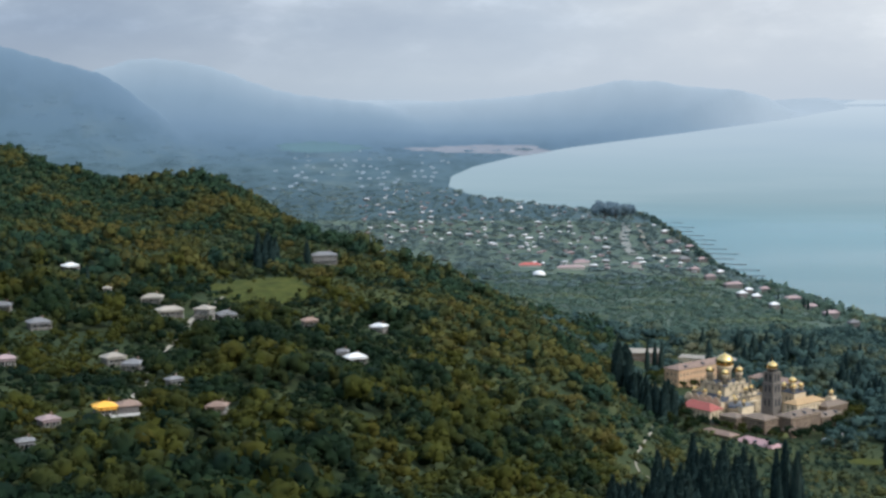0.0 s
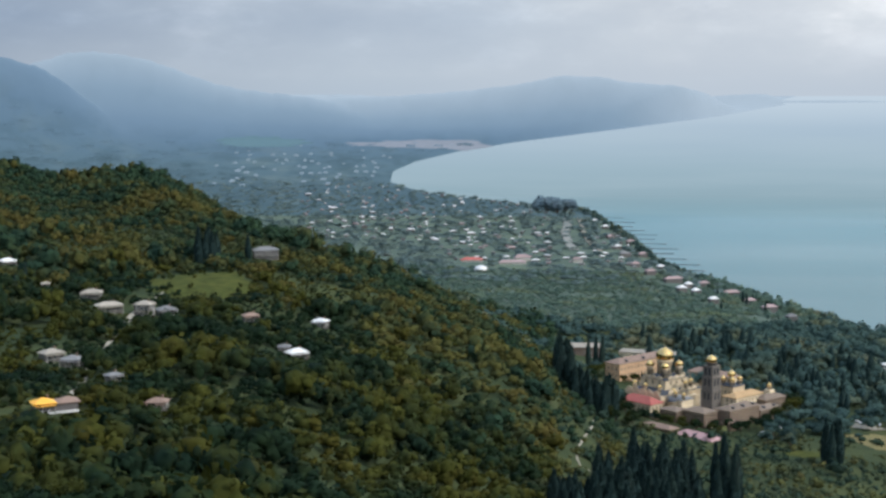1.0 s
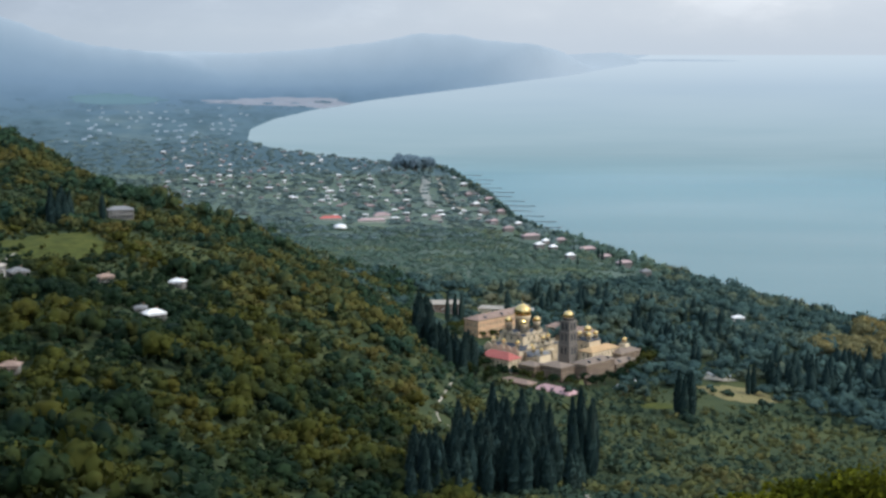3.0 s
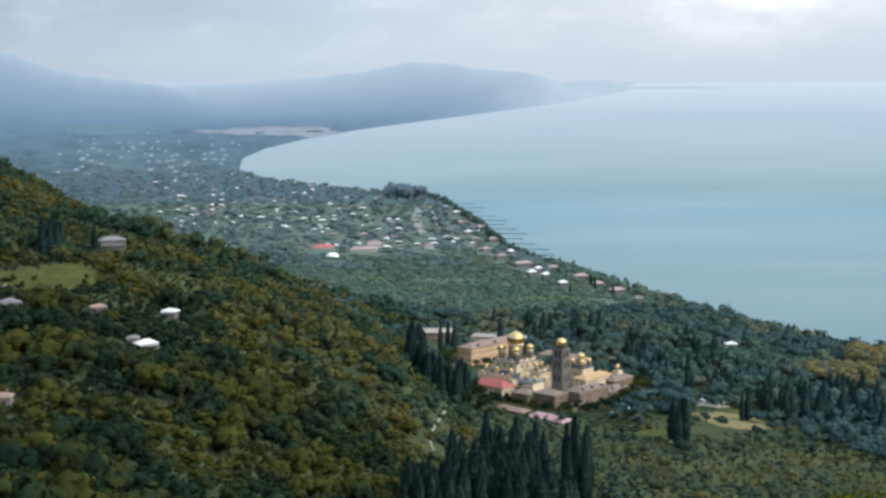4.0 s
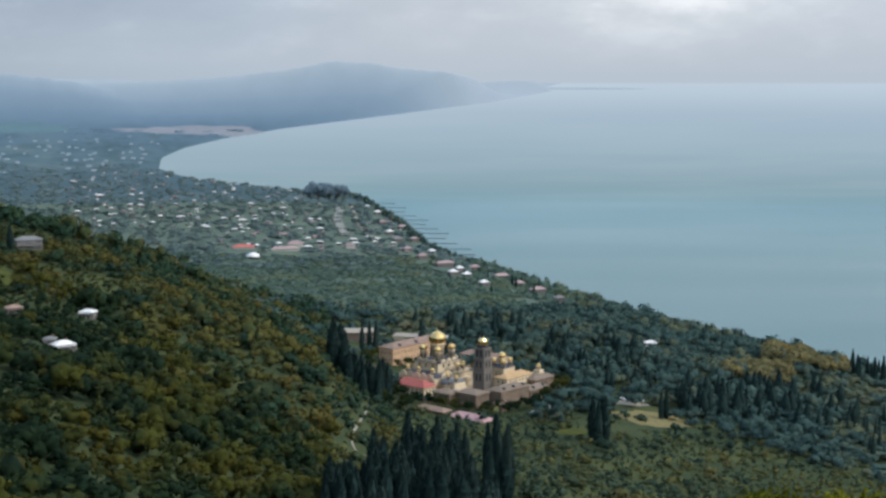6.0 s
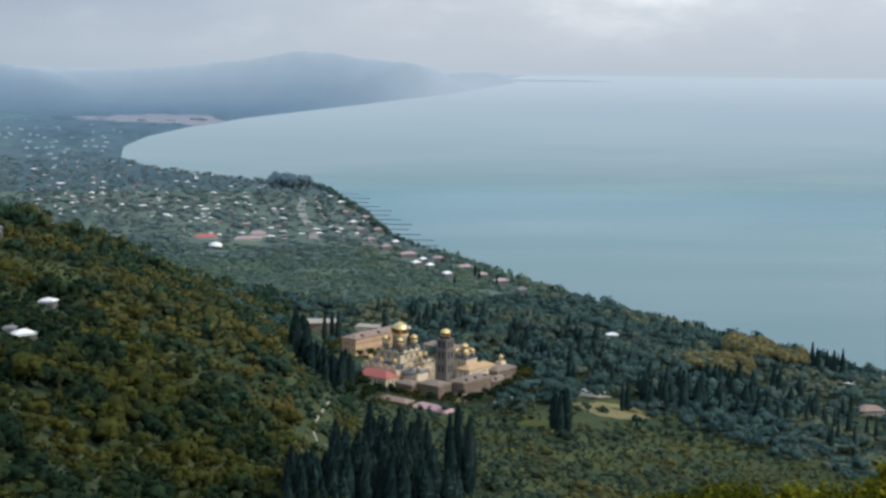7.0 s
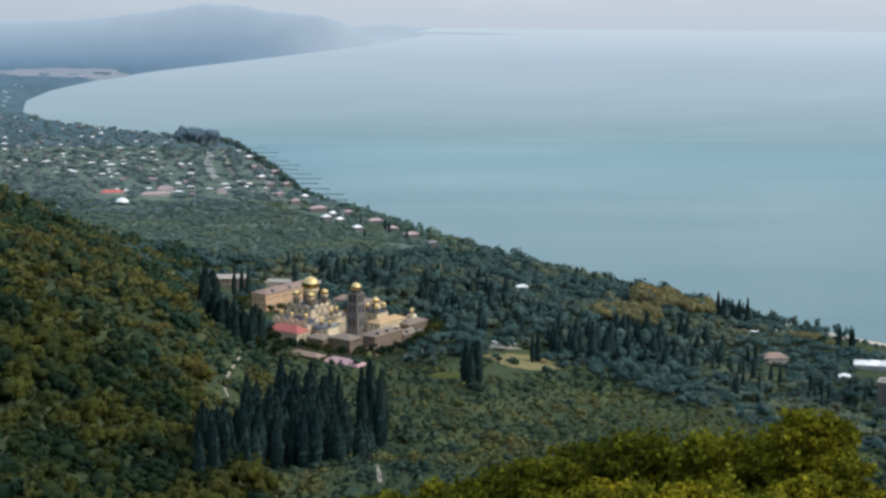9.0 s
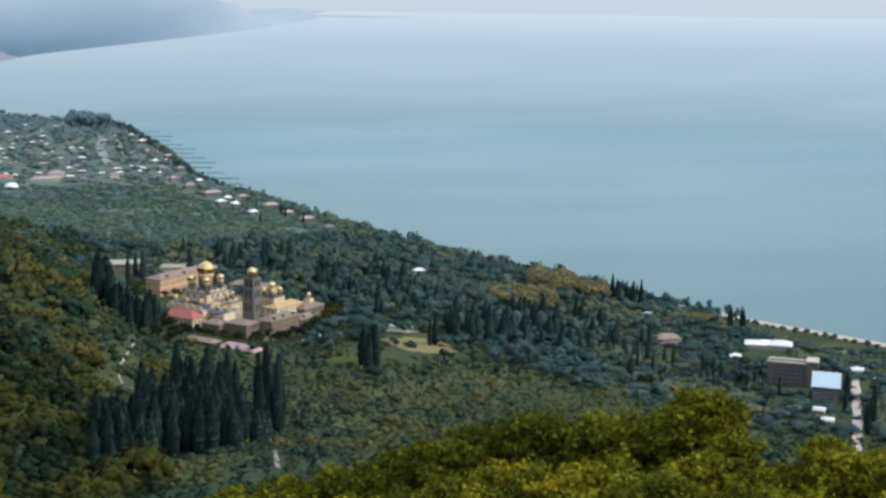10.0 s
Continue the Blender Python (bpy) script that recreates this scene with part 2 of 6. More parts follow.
# far lowland, a backdrop: haze put into colour and glow, greens bluer with distance
M_FAR, t, b = base_mat("hazed_lowland", 1.0, 0.0, 0.0)
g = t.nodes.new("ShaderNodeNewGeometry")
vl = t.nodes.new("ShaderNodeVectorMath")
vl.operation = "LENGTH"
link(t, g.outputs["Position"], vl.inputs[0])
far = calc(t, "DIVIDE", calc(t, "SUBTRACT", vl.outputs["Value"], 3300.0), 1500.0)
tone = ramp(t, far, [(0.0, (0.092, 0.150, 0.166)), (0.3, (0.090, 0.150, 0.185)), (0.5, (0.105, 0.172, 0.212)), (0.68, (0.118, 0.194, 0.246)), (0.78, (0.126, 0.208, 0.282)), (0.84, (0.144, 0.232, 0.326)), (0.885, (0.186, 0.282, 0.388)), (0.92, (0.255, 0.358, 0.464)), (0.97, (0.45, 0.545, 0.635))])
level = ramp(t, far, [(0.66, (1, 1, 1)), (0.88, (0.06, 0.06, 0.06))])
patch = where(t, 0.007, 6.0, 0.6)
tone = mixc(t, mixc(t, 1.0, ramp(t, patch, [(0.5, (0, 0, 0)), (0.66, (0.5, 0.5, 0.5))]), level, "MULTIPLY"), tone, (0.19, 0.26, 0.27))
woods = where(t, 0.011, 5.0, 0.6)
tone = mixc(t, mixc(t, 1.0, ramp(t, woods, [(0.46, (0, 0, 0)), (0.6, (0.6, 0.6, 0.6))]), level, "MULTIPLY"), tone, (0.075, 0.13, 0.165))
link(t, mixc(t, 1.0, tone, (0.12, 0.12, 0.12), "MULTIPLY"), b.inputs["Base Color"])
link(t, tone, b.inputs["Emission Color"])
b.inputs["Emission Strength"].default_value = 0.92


# far things: the veil of haze is put into base colour and glow
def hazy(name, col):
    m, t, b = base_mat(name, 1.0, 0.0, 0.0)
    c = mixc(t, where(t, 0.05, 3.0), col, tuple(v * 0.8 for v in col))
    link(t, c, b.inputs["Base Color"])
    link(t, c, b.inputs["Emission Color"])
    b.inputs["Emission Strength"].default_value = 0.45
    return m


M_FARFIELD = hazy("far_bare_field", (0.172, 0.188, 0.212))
M_FARHOUSE = hazy("hazed_far_house", (0.20, 0.25, 0.285))
M_FARPALE = hazy("hazed_green_field", (0.085, 0.140, 0.160))

# sea: milky teal water that mirrors the sky


def water_shader(name):
    m, t, b = base_mat(name, 0.22, 0.0, 0.16)
    b.inputs["IOR"].default_value = 1.33
    stretch = t.nodes.new("ShaderNodeMapping")
    stretch.inputs["Scale"].default_value = (0.0011, 0.0034, 0.01)
    stretch.inputs["Rotation"].default_value = (0, 0, 0.5)
    g = t.nodes.new("ShaderNodeNewGeometry")
    link(t, g.outputs["Position"], stretch.inputs[0])
    n = node(t, "ShaderNodeTexNoise", Scale=1.0, Detail=4.0, Roughness=0.5)
    link(t, stretch.outputs[0], n.inputs["Vector"])
    streak = n.outputs[0]
    col = mixc(t, ramp(t, streak, [(0.38, (0, 0, 0)), (0.70, (1, 1, 1))]), (0.072, 0.172, 0.188), (0.094, 0.196, 0.210))
    # distance haze put into the water's colour: darker green inshore, paler further out
    sep = t.nodes.new("ShaderNodeSeparateXYZ")
    link(t, g.outputs["Position"], sep.inputs[0])
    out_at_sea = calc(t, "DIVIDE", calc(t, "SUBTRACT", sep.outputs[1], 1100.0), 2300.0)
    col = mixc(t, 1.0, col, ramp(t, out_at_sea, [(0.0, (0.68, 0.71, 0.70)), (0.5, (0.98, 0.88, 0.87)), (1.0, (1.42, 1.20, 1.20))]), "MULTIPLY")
    link(t, col, b.inputs["Base Color"])
    link(t, calc(t, "MULTIPLY_ADD", streak, -0.12, 0.30), b.inputs["Roughness"])
    bump(t, b, where(t, 0.25, 4.0), 0.25, 0.4)
    return m, t, b, streak


M_SEA, t, b, streak = water_shader("sea_water")
# the sea past three kilometres: a backdrop whose glow and paling paint in haze
M_FARSEA, t, b, streak = water_shader("glowing_far_sea")
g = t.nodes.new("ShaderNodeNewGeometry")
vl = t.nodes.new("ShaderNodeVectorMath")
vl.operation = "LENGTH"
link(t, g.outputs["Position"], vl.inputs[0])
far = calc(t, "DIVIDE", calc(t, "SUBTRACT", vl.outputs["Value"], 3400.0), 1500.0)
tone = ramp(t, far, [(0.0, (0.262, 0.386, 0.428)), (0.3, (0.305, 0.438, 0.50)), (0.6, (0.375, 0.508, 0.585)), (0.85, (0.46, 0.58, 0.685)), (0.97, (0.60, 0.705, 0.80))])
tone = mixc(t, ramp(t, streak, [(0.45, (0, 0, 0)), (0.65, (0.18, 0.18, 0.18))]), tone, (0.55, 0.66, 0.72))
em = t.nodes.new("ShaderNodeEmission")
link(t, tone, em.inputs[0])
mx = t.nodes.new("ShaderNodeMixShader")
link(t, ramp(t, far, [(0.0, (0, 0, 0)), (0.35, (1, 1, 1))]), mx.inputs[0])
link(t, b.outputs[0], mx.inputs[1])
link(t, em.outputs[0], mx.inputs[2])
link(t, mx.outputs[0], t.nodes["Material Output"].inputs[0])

# ---- the lie of the land ----
# height of the ground along bearings, at these distances from the lookout
RINGS = [0, 80, 250, 450, 700, 900, 1100, 1400, 2000, 3000]
BEARINGS = {
    -32: [306.4, 272, 220, 190, 196, 202, 222, 292, 170, 40],
    -25: [306.4, 272, 218, 186, 194, 197, 204, 230, 130, 30],
    -20: [306.4, 272, 216, 182, 188, 191, 208, 234, 100, 24],
    -16: [306.4, 272, 214, 176, 178, 190, 200, 164, 70, 18],
    -28: [306.4, 272, 219, 188, 195, 199, 212, 264, 150, 34],
    -11: [306.4, 272, 205, 158, 152, 164, 172, 110, 42, 14],
    -6: [306.4, 272, 196, 138, 122, 139, 110, 76, 32, 12],
    -2: [306.4, 272, 196, 146, 98, 73, 60, 66, 28, 8],
    3: [306.4, 272, 197, 148, 93, 62, 47, 56, 22, 8],
    8: [306.4, 272, 198, 150, 90, 61, 49, 38, 14, 8],
    20: [306.4, 272, 196, 145, 74, 30, 14, 6, 5, 5],
}
COAST = [(3200, -9000), (2200, -1500), (1500, 200), (950, 800), (633, 1226), (541, 1345), (450, 1480), (275, 1790), (150, 2130), (100, 2280), (52, 2400),
         (0, 2560), (-51, 2930), (-150, 3480), (-215, 3720), (-330, 3800), (-480, 3990), (-730, 4290), (-930, 4800), (-1045, 5450), (-1090, 6200),
         (-1055, 7200), (-900, 8550), (-300, 11900), (600, 17000), (2250, 28800), (2250, 33000), (5200, 60000)]
BIG_R = 60000.0


def squeeze(r):
    """Distances past 3.4 km are drawn in, so that the whole bay lies within five kilometres."""
    u = np.maximum(r - 3400.0, 0) / 1500.0
    return np.where(r > 3400, 3400 + 1500 * u / (1 + u), r)


TA, TR = np.arange(-40, 41, 1.0), np.arange(0, 3001, 25.0)
keys_a = sorted(BEARINGS)
rows_r = np.array([np.interp(TR, RINGS, BEARINGS[a]) for a in keys_a])
TABLE = np.array([[np.interp(a, keys_a, rows_r[:, j]) for j in range(len(TR))] for a in TA])
for _ in range(3):
    pad = np.pad(TABLE, 1, mode="edge")
    TABLE = (pad[:-2, 1:-1] + pad[2:, 1:-1] + pad[1:-1, :-2] + pad[1:-1, 2:] + 2 * TABLE) / 6
TABLE[:, 0] = 306.4


def shore(x, y):
    """Signed distance from the waterline: positive on land."""
    x, y = np.asarray(x, float), np.asarray(y, float)
    best, sign = np.full(x.shape, 1e9), np.ones(x.shape)
    inside = np.zeros(x.shape, bool)
    ring = COAST + [(-90000, 90000), (-90000, -9000)]
    n = len(ring)
    for i in range(n):
        (x0, y0), (x1, y1) = ring[i], ring[(i + 1) % n]
        cross = ((y0 > y) != (y1 > y)) & (x < (x1 - x0) * (y - y0) / ((y1 - y0) or 1e-9) + x0)
        inside ^= cross
        if i < len(COAST) - 1:
            dx, dy = x1 - x0, y1 - y0
            k = np.clip(((x - x0) * dx + (y - y0) * dy) / (dx * dx + dy * dy), 0, 1)
            best = np.minimum(best, np.hypot(x - x0 - k * dx, y - y0 - k * dy))
    return np.where(inside, best, -best)


# far hills: bearing, skyline above the level in degrees, left and right half widths, distance, depth
HILLS = [(4.0, -0.22, 4.0, 4.5, 34000, 7000), (-14.0, -0.16, 9.0, 6.0, 24000, 6000)]
# two mountain shoulders inland: bearing and skyline, distance, depth
RIDGES = [([(-40, 4.2), (-33, 3.0), (-30, 2.3), (-28.4, 1.95), (-26.6, 1.42), (-25.4, 1.10), (-24.2, 0.75), (-23.4, 0.15), (-22.5, -0.6), (-21, -1.6)], 10500, 2600),
          ([(-34, 1.1), (-28, 0.95), (-25.4, 0.88), (-24.4, 1.05), (-23.4, 1.42), (-22.4, 1.47), (-21.2, 1.33), (-20.2, 1.12), (-19.2, 0.75), (-18.2, 0.36), (-17, 0.05), (-14, -0.3), (-10, -1.2)], 14500, 3400)]
# the long cape with its flat-topped hill: bearing and skyline
CAPE = [(-20, -0.5), (-15, -0.36), (-11, -0.26), (-8.2, -0.08), (-6.0, 0.17), (-5.2, 0.30), (-4.6, 0.47), (-4.1, 0.52), (-2.6, 0.47), (-1.5, 0.25), (0.2, 0.13), (1.3, -0.10), (2.4, -0.3), (4.6, -0.55), (7.5, -0.9)]


def far_hills(r, a):
    z = np.zeros(np.shape(r))
    for c, el, wl, wr, rc, depth in HILLS:
        w = np.where(a < c, wl, wr)
        top = EYE.z + rc * math.tan(radians(el))
        crag = 1 + 0.025 * np.sin(a * 5.1 + c) * np.sin(a * 2.3) + 0.012 * np.sin(a * 13.0 + r / 900)
        z = np.maximum(z, top * np.exp(-np.abs((a - c) / w) ** 2.4) * np.exp(-((r - rc) / depth) ** 2) * crag)
    for line, rc, depth in RIDGES:
        el = sum(np.interp(a + s, *zip(*line)) for s in (-0.4, 0, 0.4)) / 3 + 0.02 * np.sin(a * 6.1) + 0.014 * np.sin(a * 14.3 + 2)
        z = np.maximum(z, np.maximum(EYE.z + rc * np.tan(np.radians(el)), 0) * np.exp(-((r - rc) / depth) ** 2))
    el = sum(np.interp(a + s, *zip(*CAPE)) for s in (-0.24, -0.12, 0, 0.12, 0.24)) / 5
    el = el + 0.012 * np.sin(a * 4.3) + 0.008 * np.sin(a * 11.0 + 1)
    top = np.maximum(EYE.z + 16000 * np.tan(np.radians(el)), 0)
    return np.maximum(z, top * np.exp(-((r - 16000) / 3500) ** 2))


def height(x, y):
    """Height of the ground at a place, in true metres."""
    x, y = np.asarray(x, float), np.asarray(y, float)
    r, a = np.hypot(x, y), np.degrees(np.arctan2(x, y))
    fa = np.clip(a, -40, 39.999) + 40
    fr = np.clip(r, 0, 2999.9) / 25
    i, j = fa.astype(int), fr.astype(int)
    u, v = fa - i, fr - j
    z = (TABLE[i, j] * (1 - u) + TABLE[i + 1, j] * u) * (1 - v) + (TABLE[i, j + 1] * (1 - u) + TABLE[i + 1, j + 1] * u) * v
    z = z + (np.sin(x / 37 + 1.3 * np.sin(y / 61)) + np.sin(y / 43 + np.sin(x / 29))) * np.clip((r - 250) / 300, 0, 1) * np.clip((z - 20) / 60, 0, 1) * 2.2
    spur = np.sin(x / 47 + y / 95 + 1.1 * np.sin(y / 88)) * np.sin(y / 66 - x / 120 + np.sin(x / 75))
    z = z + 3.2 * spur * np.clip((r - 400) / 150, 0, 1) * np.clip((980 - r) / 120, 0, 1) * np.clip((-6 - a) / 3, 0, 1)
    d = shore(x, y)
    hill = np.where(r > 5000, far_hills(r, a) * np.clip(d / 140, 0, 1), 0)
    flat = np.clip(d / 140, 0, 1)
    low = np.where(d > 0, 0.3 + 2.2 * np.clip(d / 25, 0, 1), np.maximum(d * 0.15, -8))
    return np.where(d > 0, low + np.maximum(z - 2.5, 0) * flat * flat * (3 - 2 * flat) + hill, low)


def drawn(x, y, z):
    """From true metres to the scene."""
    r = np.hypot(x, y)
    k = np.where(r < 1.0, 1.0, squeeze(r) / np.maximum(r, 1e-6))
    return np.stack([x * k, y * k, EYE.z + (z - EYE.z) * k], -1)


def polar(a, r):
    a = np.radians(a)
    return np.sin(a) * r, np.cos(a) * r


def sight(a, dip):
    """The place on the ground at a bearing and an angle below the level, in degrees."""
    rs = np.concatenate([np.arange(300, 3400, 4.0), np.geomspace(3400, 40000, 400)])
    x, y = polar(a, rs)
    z = height(x, y)
    hit = np.nonzero(np.degrees(np.arctan2(EYE.z - z, rs)) <= dip)[0]
    k = hit[0] if len(hit) else len(rs) - 1
    return float(x[k]), float(y[k]), float(z[k])


def mesh_np(name, verts, faces, mat, smooth=False):
    """A mesh from arrays; faces: (n, 3) or (n, 4)."""
    me = bpy.data.meshes.new(name)
    verts, faces = np.asarray(verts, np.float32), np.asarray(faces, np.int32)
    n, k = faces.shape
    me.vertices.add(len(verts))
    me.vertices.foreach_set("co", verts.ravel())
    me.loops.add(n * k)
    me.loops.foreach_set("vertex_index", faces.ravel())
    me.polygons.add(n)
    me.polygons.foreach_set("loop_start", np.arange(0, n * k, k, dtype=np.int32))
    me.polygons.foreach_set("loop_total", np.full(n, k, np.int32))
    me.polygons.foreach_set("use_smooth", np.full(n, smooth))
    me.materials.append(mat)
    me.update(calc_edges=True)
    return me


def sheet(name, az, rr, zfun, mat, label, category):
    A, R = np.meshgrid(az, rr, indexing="ij")
    x, y = polar(A, R)
    v = drawn(x, y, zfun(x, y)).reshape(-1, 3)
    na, nr = len(az), len(rr)
    idx = np.arange(na * nr).reshape(na, nr)
    f = np.stack([idx[:-1, :-1], idx[:-1, 1:], idx[1:, 1:], idx[1:, :-1]], -1).reshape(-1, 4)
    return tagged(new(name, mesh_np(name, v, f[:, ::-1], mat, True)), label, category, kind="structure")


fine_az = np.arange(-36, 36.01, 0.3)
all_az = np.concatenate([np.arange(-180, -36, 6.0), fine_az, np.arange(40, 181, 5.0)])
sheet("ground", all_az, np.concatenate([np.linspace(0, 300, 24), np.linspace(310, 1500, 110)]), height, M_GROUND,
      "sloping ground with dark grass and forest floor", "ground")
sheet("ground_plain", all_az, np.concatenate([np.linspace(1500, 2100, 30), np.linspace(2125, 3400, 50)]), height, M_PLAIN, "flat grassy coastal plain under the town", "ground")
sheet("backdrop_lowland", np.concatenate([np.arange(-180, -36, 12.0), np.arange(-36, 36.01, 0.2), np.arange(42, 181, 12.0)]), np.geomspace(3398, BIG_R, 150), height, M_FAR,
      "lowland across the bay with blue-green haze painted in", "backdrop")
sheet("water", np.arange(-40, 181, 1.5), np.linspace(300, 3400, 40), lambda x, y: x * 0.0, M_SEA, "calm milky teal sea, painted paler with distance", "sea")
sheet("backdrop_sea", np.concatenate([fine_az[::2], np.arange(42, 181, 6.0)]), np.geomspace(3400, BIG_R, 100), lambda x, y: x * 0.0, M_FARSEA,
      "far sea painted paler and glowing towards the horizon", "backdrop")

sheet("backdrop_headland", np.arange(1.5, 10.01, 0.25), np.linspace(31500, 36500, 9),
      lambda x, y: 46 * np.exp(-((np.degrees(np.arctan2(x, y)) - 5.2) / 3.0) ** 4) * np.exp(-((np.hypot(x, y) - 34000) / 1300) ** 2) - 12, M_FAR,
      "low headland on the far horizon, made faint by painted haze", "backdrop")

# ---- woods ----
rng = np.random.default_rng(7)


def ico(sub):
    bm = bmesh.new()
    bmesh.ops.create_icosphere(bm, subdivisions=sub, radius=1.0)
    v = np.array([p.co[:] for p in bm.verts])
    f = np.array([[p.index for p in q.verts] for q in bm.faces])
    bm.free()
    return v, f


ICO = {1: ico(1), 2: ico(2)}


def leaf_cards(points, normals, size, r):
    """Small clumps of leaves: bent quads that lie about the surface, as two triangles each."""
    n = len(points)
    nn = normals + r.normal(0, 0.42, (n, 3))
    nn /= np.linalg.norm(nn, axis=1)[:, None]
    a = np.cross(nn, r.normal(0, 1, (n, 3)))
    a /= np.linalg.norm(a, axis=1)[:, None]
    b = np.cross(nn, a)
    s = size * r.uniform(0.6, 1.4, (n, 1))
    c = points
    v = np.stack([c - a * s, c - b * s * 0.7 + nn * s * 0.2, c + a * s, c + b * s * 0.7 + nn * s * 0.2], 1).reshape(-1, 3)
    k = np.arange(n)[:, None] * 4
    f = np.concatenate([k + [[0, 1, 2]], k + [[0, 2, 3]]])
    return v, f


def crown(seed, lumps, sub, cards, size, tall=1.0):
    """A crown of radius about 1 that stands on z = 0: uneven boughs, each a small core under loose leaf clumps.
    Gives its points, faces, and normals that round the whole crown."""
    r = np.random.default_rng(seed)
    vs, fs, ns, base = [], [], [], 0
    bv, bf = ICO[sub]
    lean = r.normal(0, 0.12, 2)
    for i in range(lumps):
        ang, out_r = i * 2.4 + r.uniform(-0.6, 0.6), (0.0 if i == 0 else r.uniform(0.32, 0.70))
        s = r.uniform(0.46, 0.62) if i == 0 else r.uniform(0.26, 0.50) * (1.0 if lumps < 8 else 0.85)
        h = 0.85 if i == 0 else 1.15 - 0.75 * out_r + r.uniform(-0.28, 0.22)
        c = np.array([math.cos(ang) * out_r + lean[0] * h, math.sin(ang) * out_r + lean[1] * h, tall * h])
        flat = np.array([1, 1, r.uniform(0.65, 0.95) * tall])
        v = bv * (1 + r.normal(0, 0.16, (len(bv), 1))) * s * flat
        vs.append(v * 0.78 + c)
        fs.append(bf + base)
        ns.append(bv)
        base += len(v)
        m = max(1, int(cards * s * s / (0.17 * lumps)))
        d = r.normal(0, 1, (m, 3))
        d[:, 2] = d[:, 2] * 0.8 + 0.35
        d /= np.linalg.norm(d, axis=1)[:, None]
        cv, cf = leaf_cards(c + d * s * flat * r.uniform(0.82, 1.16, (m, 1)), d, size, r)
        vs.append(cv)
        fs.append(cf + base)
        ns.append(np.repeat(d, 4, axis=0))
        base += len(cv)
    v, n = np.concatenate(vs), np.concatenate(ns)
    whole = v - [0, 0, 0.55 * tall]
    n = 0.75 * n + 0.3 * r.normal(0, 1, n.shape)* 0.6 + 0.3 * whole / np.linalg.norm(whole, axis=1)[:, None]
    return v, np.concatenate(fs), n / np.linalg.norm(n, axis=1)[:, None]


def spindle(seed, cards):
    """A cypress crown of height 1 and radius about 0.1: a ragged spindle of upright clumps."""
    r = np.random.default_rng(seed)
    rings, seg = 9, 7
    vs = []
    for i in range(rings):
        h = i / (rings - 1)
        w = 0.105 * (math.sin(math.pi * min(1, 0.22 + h * 0.80)) ** 0.8) * (1 - 0.25 * h)
        for j in range(seg):
            a = 2 * math.pi * j / seg + i * 0.4
            k = w * r.uniform(0.72, 1.1)
            vs.append((math.cos(a) * k, math.sin(a) * k, 0.03 + h * 0.97))
    fs = []
    for i in range(rings - 1):
        for j in range(seg):
            p, q = i * seg + j, i * seg + (j + 1) % seg
            fs += [(p, q, q + seg), (p, q + seg, p + seg)]
    h = r.uniform(0.04, 0.95, cards)
    a = r.uniform(0, 2 * math.pi, cards)
    w = 0.105 * np.sin(np.pi * np.minimum(1, 0.22 + h * 0.80)) ** 0.8 * (1 - 0.25 * h)
    c = np.stack([np.cos(a) * w, np.sin(a) * w, h], 1)
    t2 = np.stack([-np.sin(a), np.cos(a), h * 0], 1) * 0.022
    out3 = np.stack([np.cos(a), np.sin(a), h * 0], 1)
    tip = c + out3 * r.uniform(-0.01, 0.022, (cards, 1)) + [0, 0, 0.085]
    v2 = np.stack([c - t2 - out3 * 0.01, c + t2 - out3 * 0.01, tip], 1).reshape(-1, 3)
    f2 = np.arange(cards * 3).reshape(-1, 3) + len(vs)
    return np.concatenate([np.array(vs), v2]), np.concatenate([np.array(fs), f2])


def visible_mask(x, y, top):
    """Places whose tree tops rise above the ground before them, seen from the lookout; hollows behind stay bare."""
    r, a = np.hypot(x, y), np.degrees(np.arctan2(x, y))
    az = np.arange(-36, 36.1, 0.5)
    rs = np.arange(60, 3400, 15.0)
    A, R = np.meshgrid(az, rs, indexing="ij")
    gx, gy = polar(A, R)
    cum = np.maximum.accumulate((height(gx, gy) - EYE.z) / R, axis=1)
    i = np.clip(((a + 36) / 0.5).astype(int), 0, len(az) - 1)
    j = np.clip(((r - 60) / 15).astype(int) - 2, 0, len(rs) - 1)
    return (height(x, y) + top - EYE.z) / r > cum[i, j]


KEEP_OUT = []    # x, y, radius: places that stay clear of trees


def clear_of(x, y, extra=0.0):
    ok = np.ones(len(x), bool)
    for cx, cy, cr in KEEP_OUT:
        ok &= (x - cx) ** 2 + (y - cy) ** 2 > (cr + extra) ** 2
    return ok


def scatter(a0, a1, r0, r1, gap, r):
    """Points about gap metres apart in a sector."""
    far_x = r1 * math.sin(radians(max(abs(a0), abs(a1))))
    x, y = np.meshgrid(np.arange(-far_x, far_x, gap), np.arange(r0 * 0.8, r1, gap))
    x, y = x.ravel() + r.uniform(-0.45, 0.45, x.size) * gap, y.ravel() + r.uniform(-0.45, 0.45, x.size) * gap
    rr, aa = np.hypot(x, y), np.degrees(np.arctan2(x, y))
    k = (rr > r0) & (rr < r1) & (aa > a0) & (aa < a1)
    return x[k], y[k]


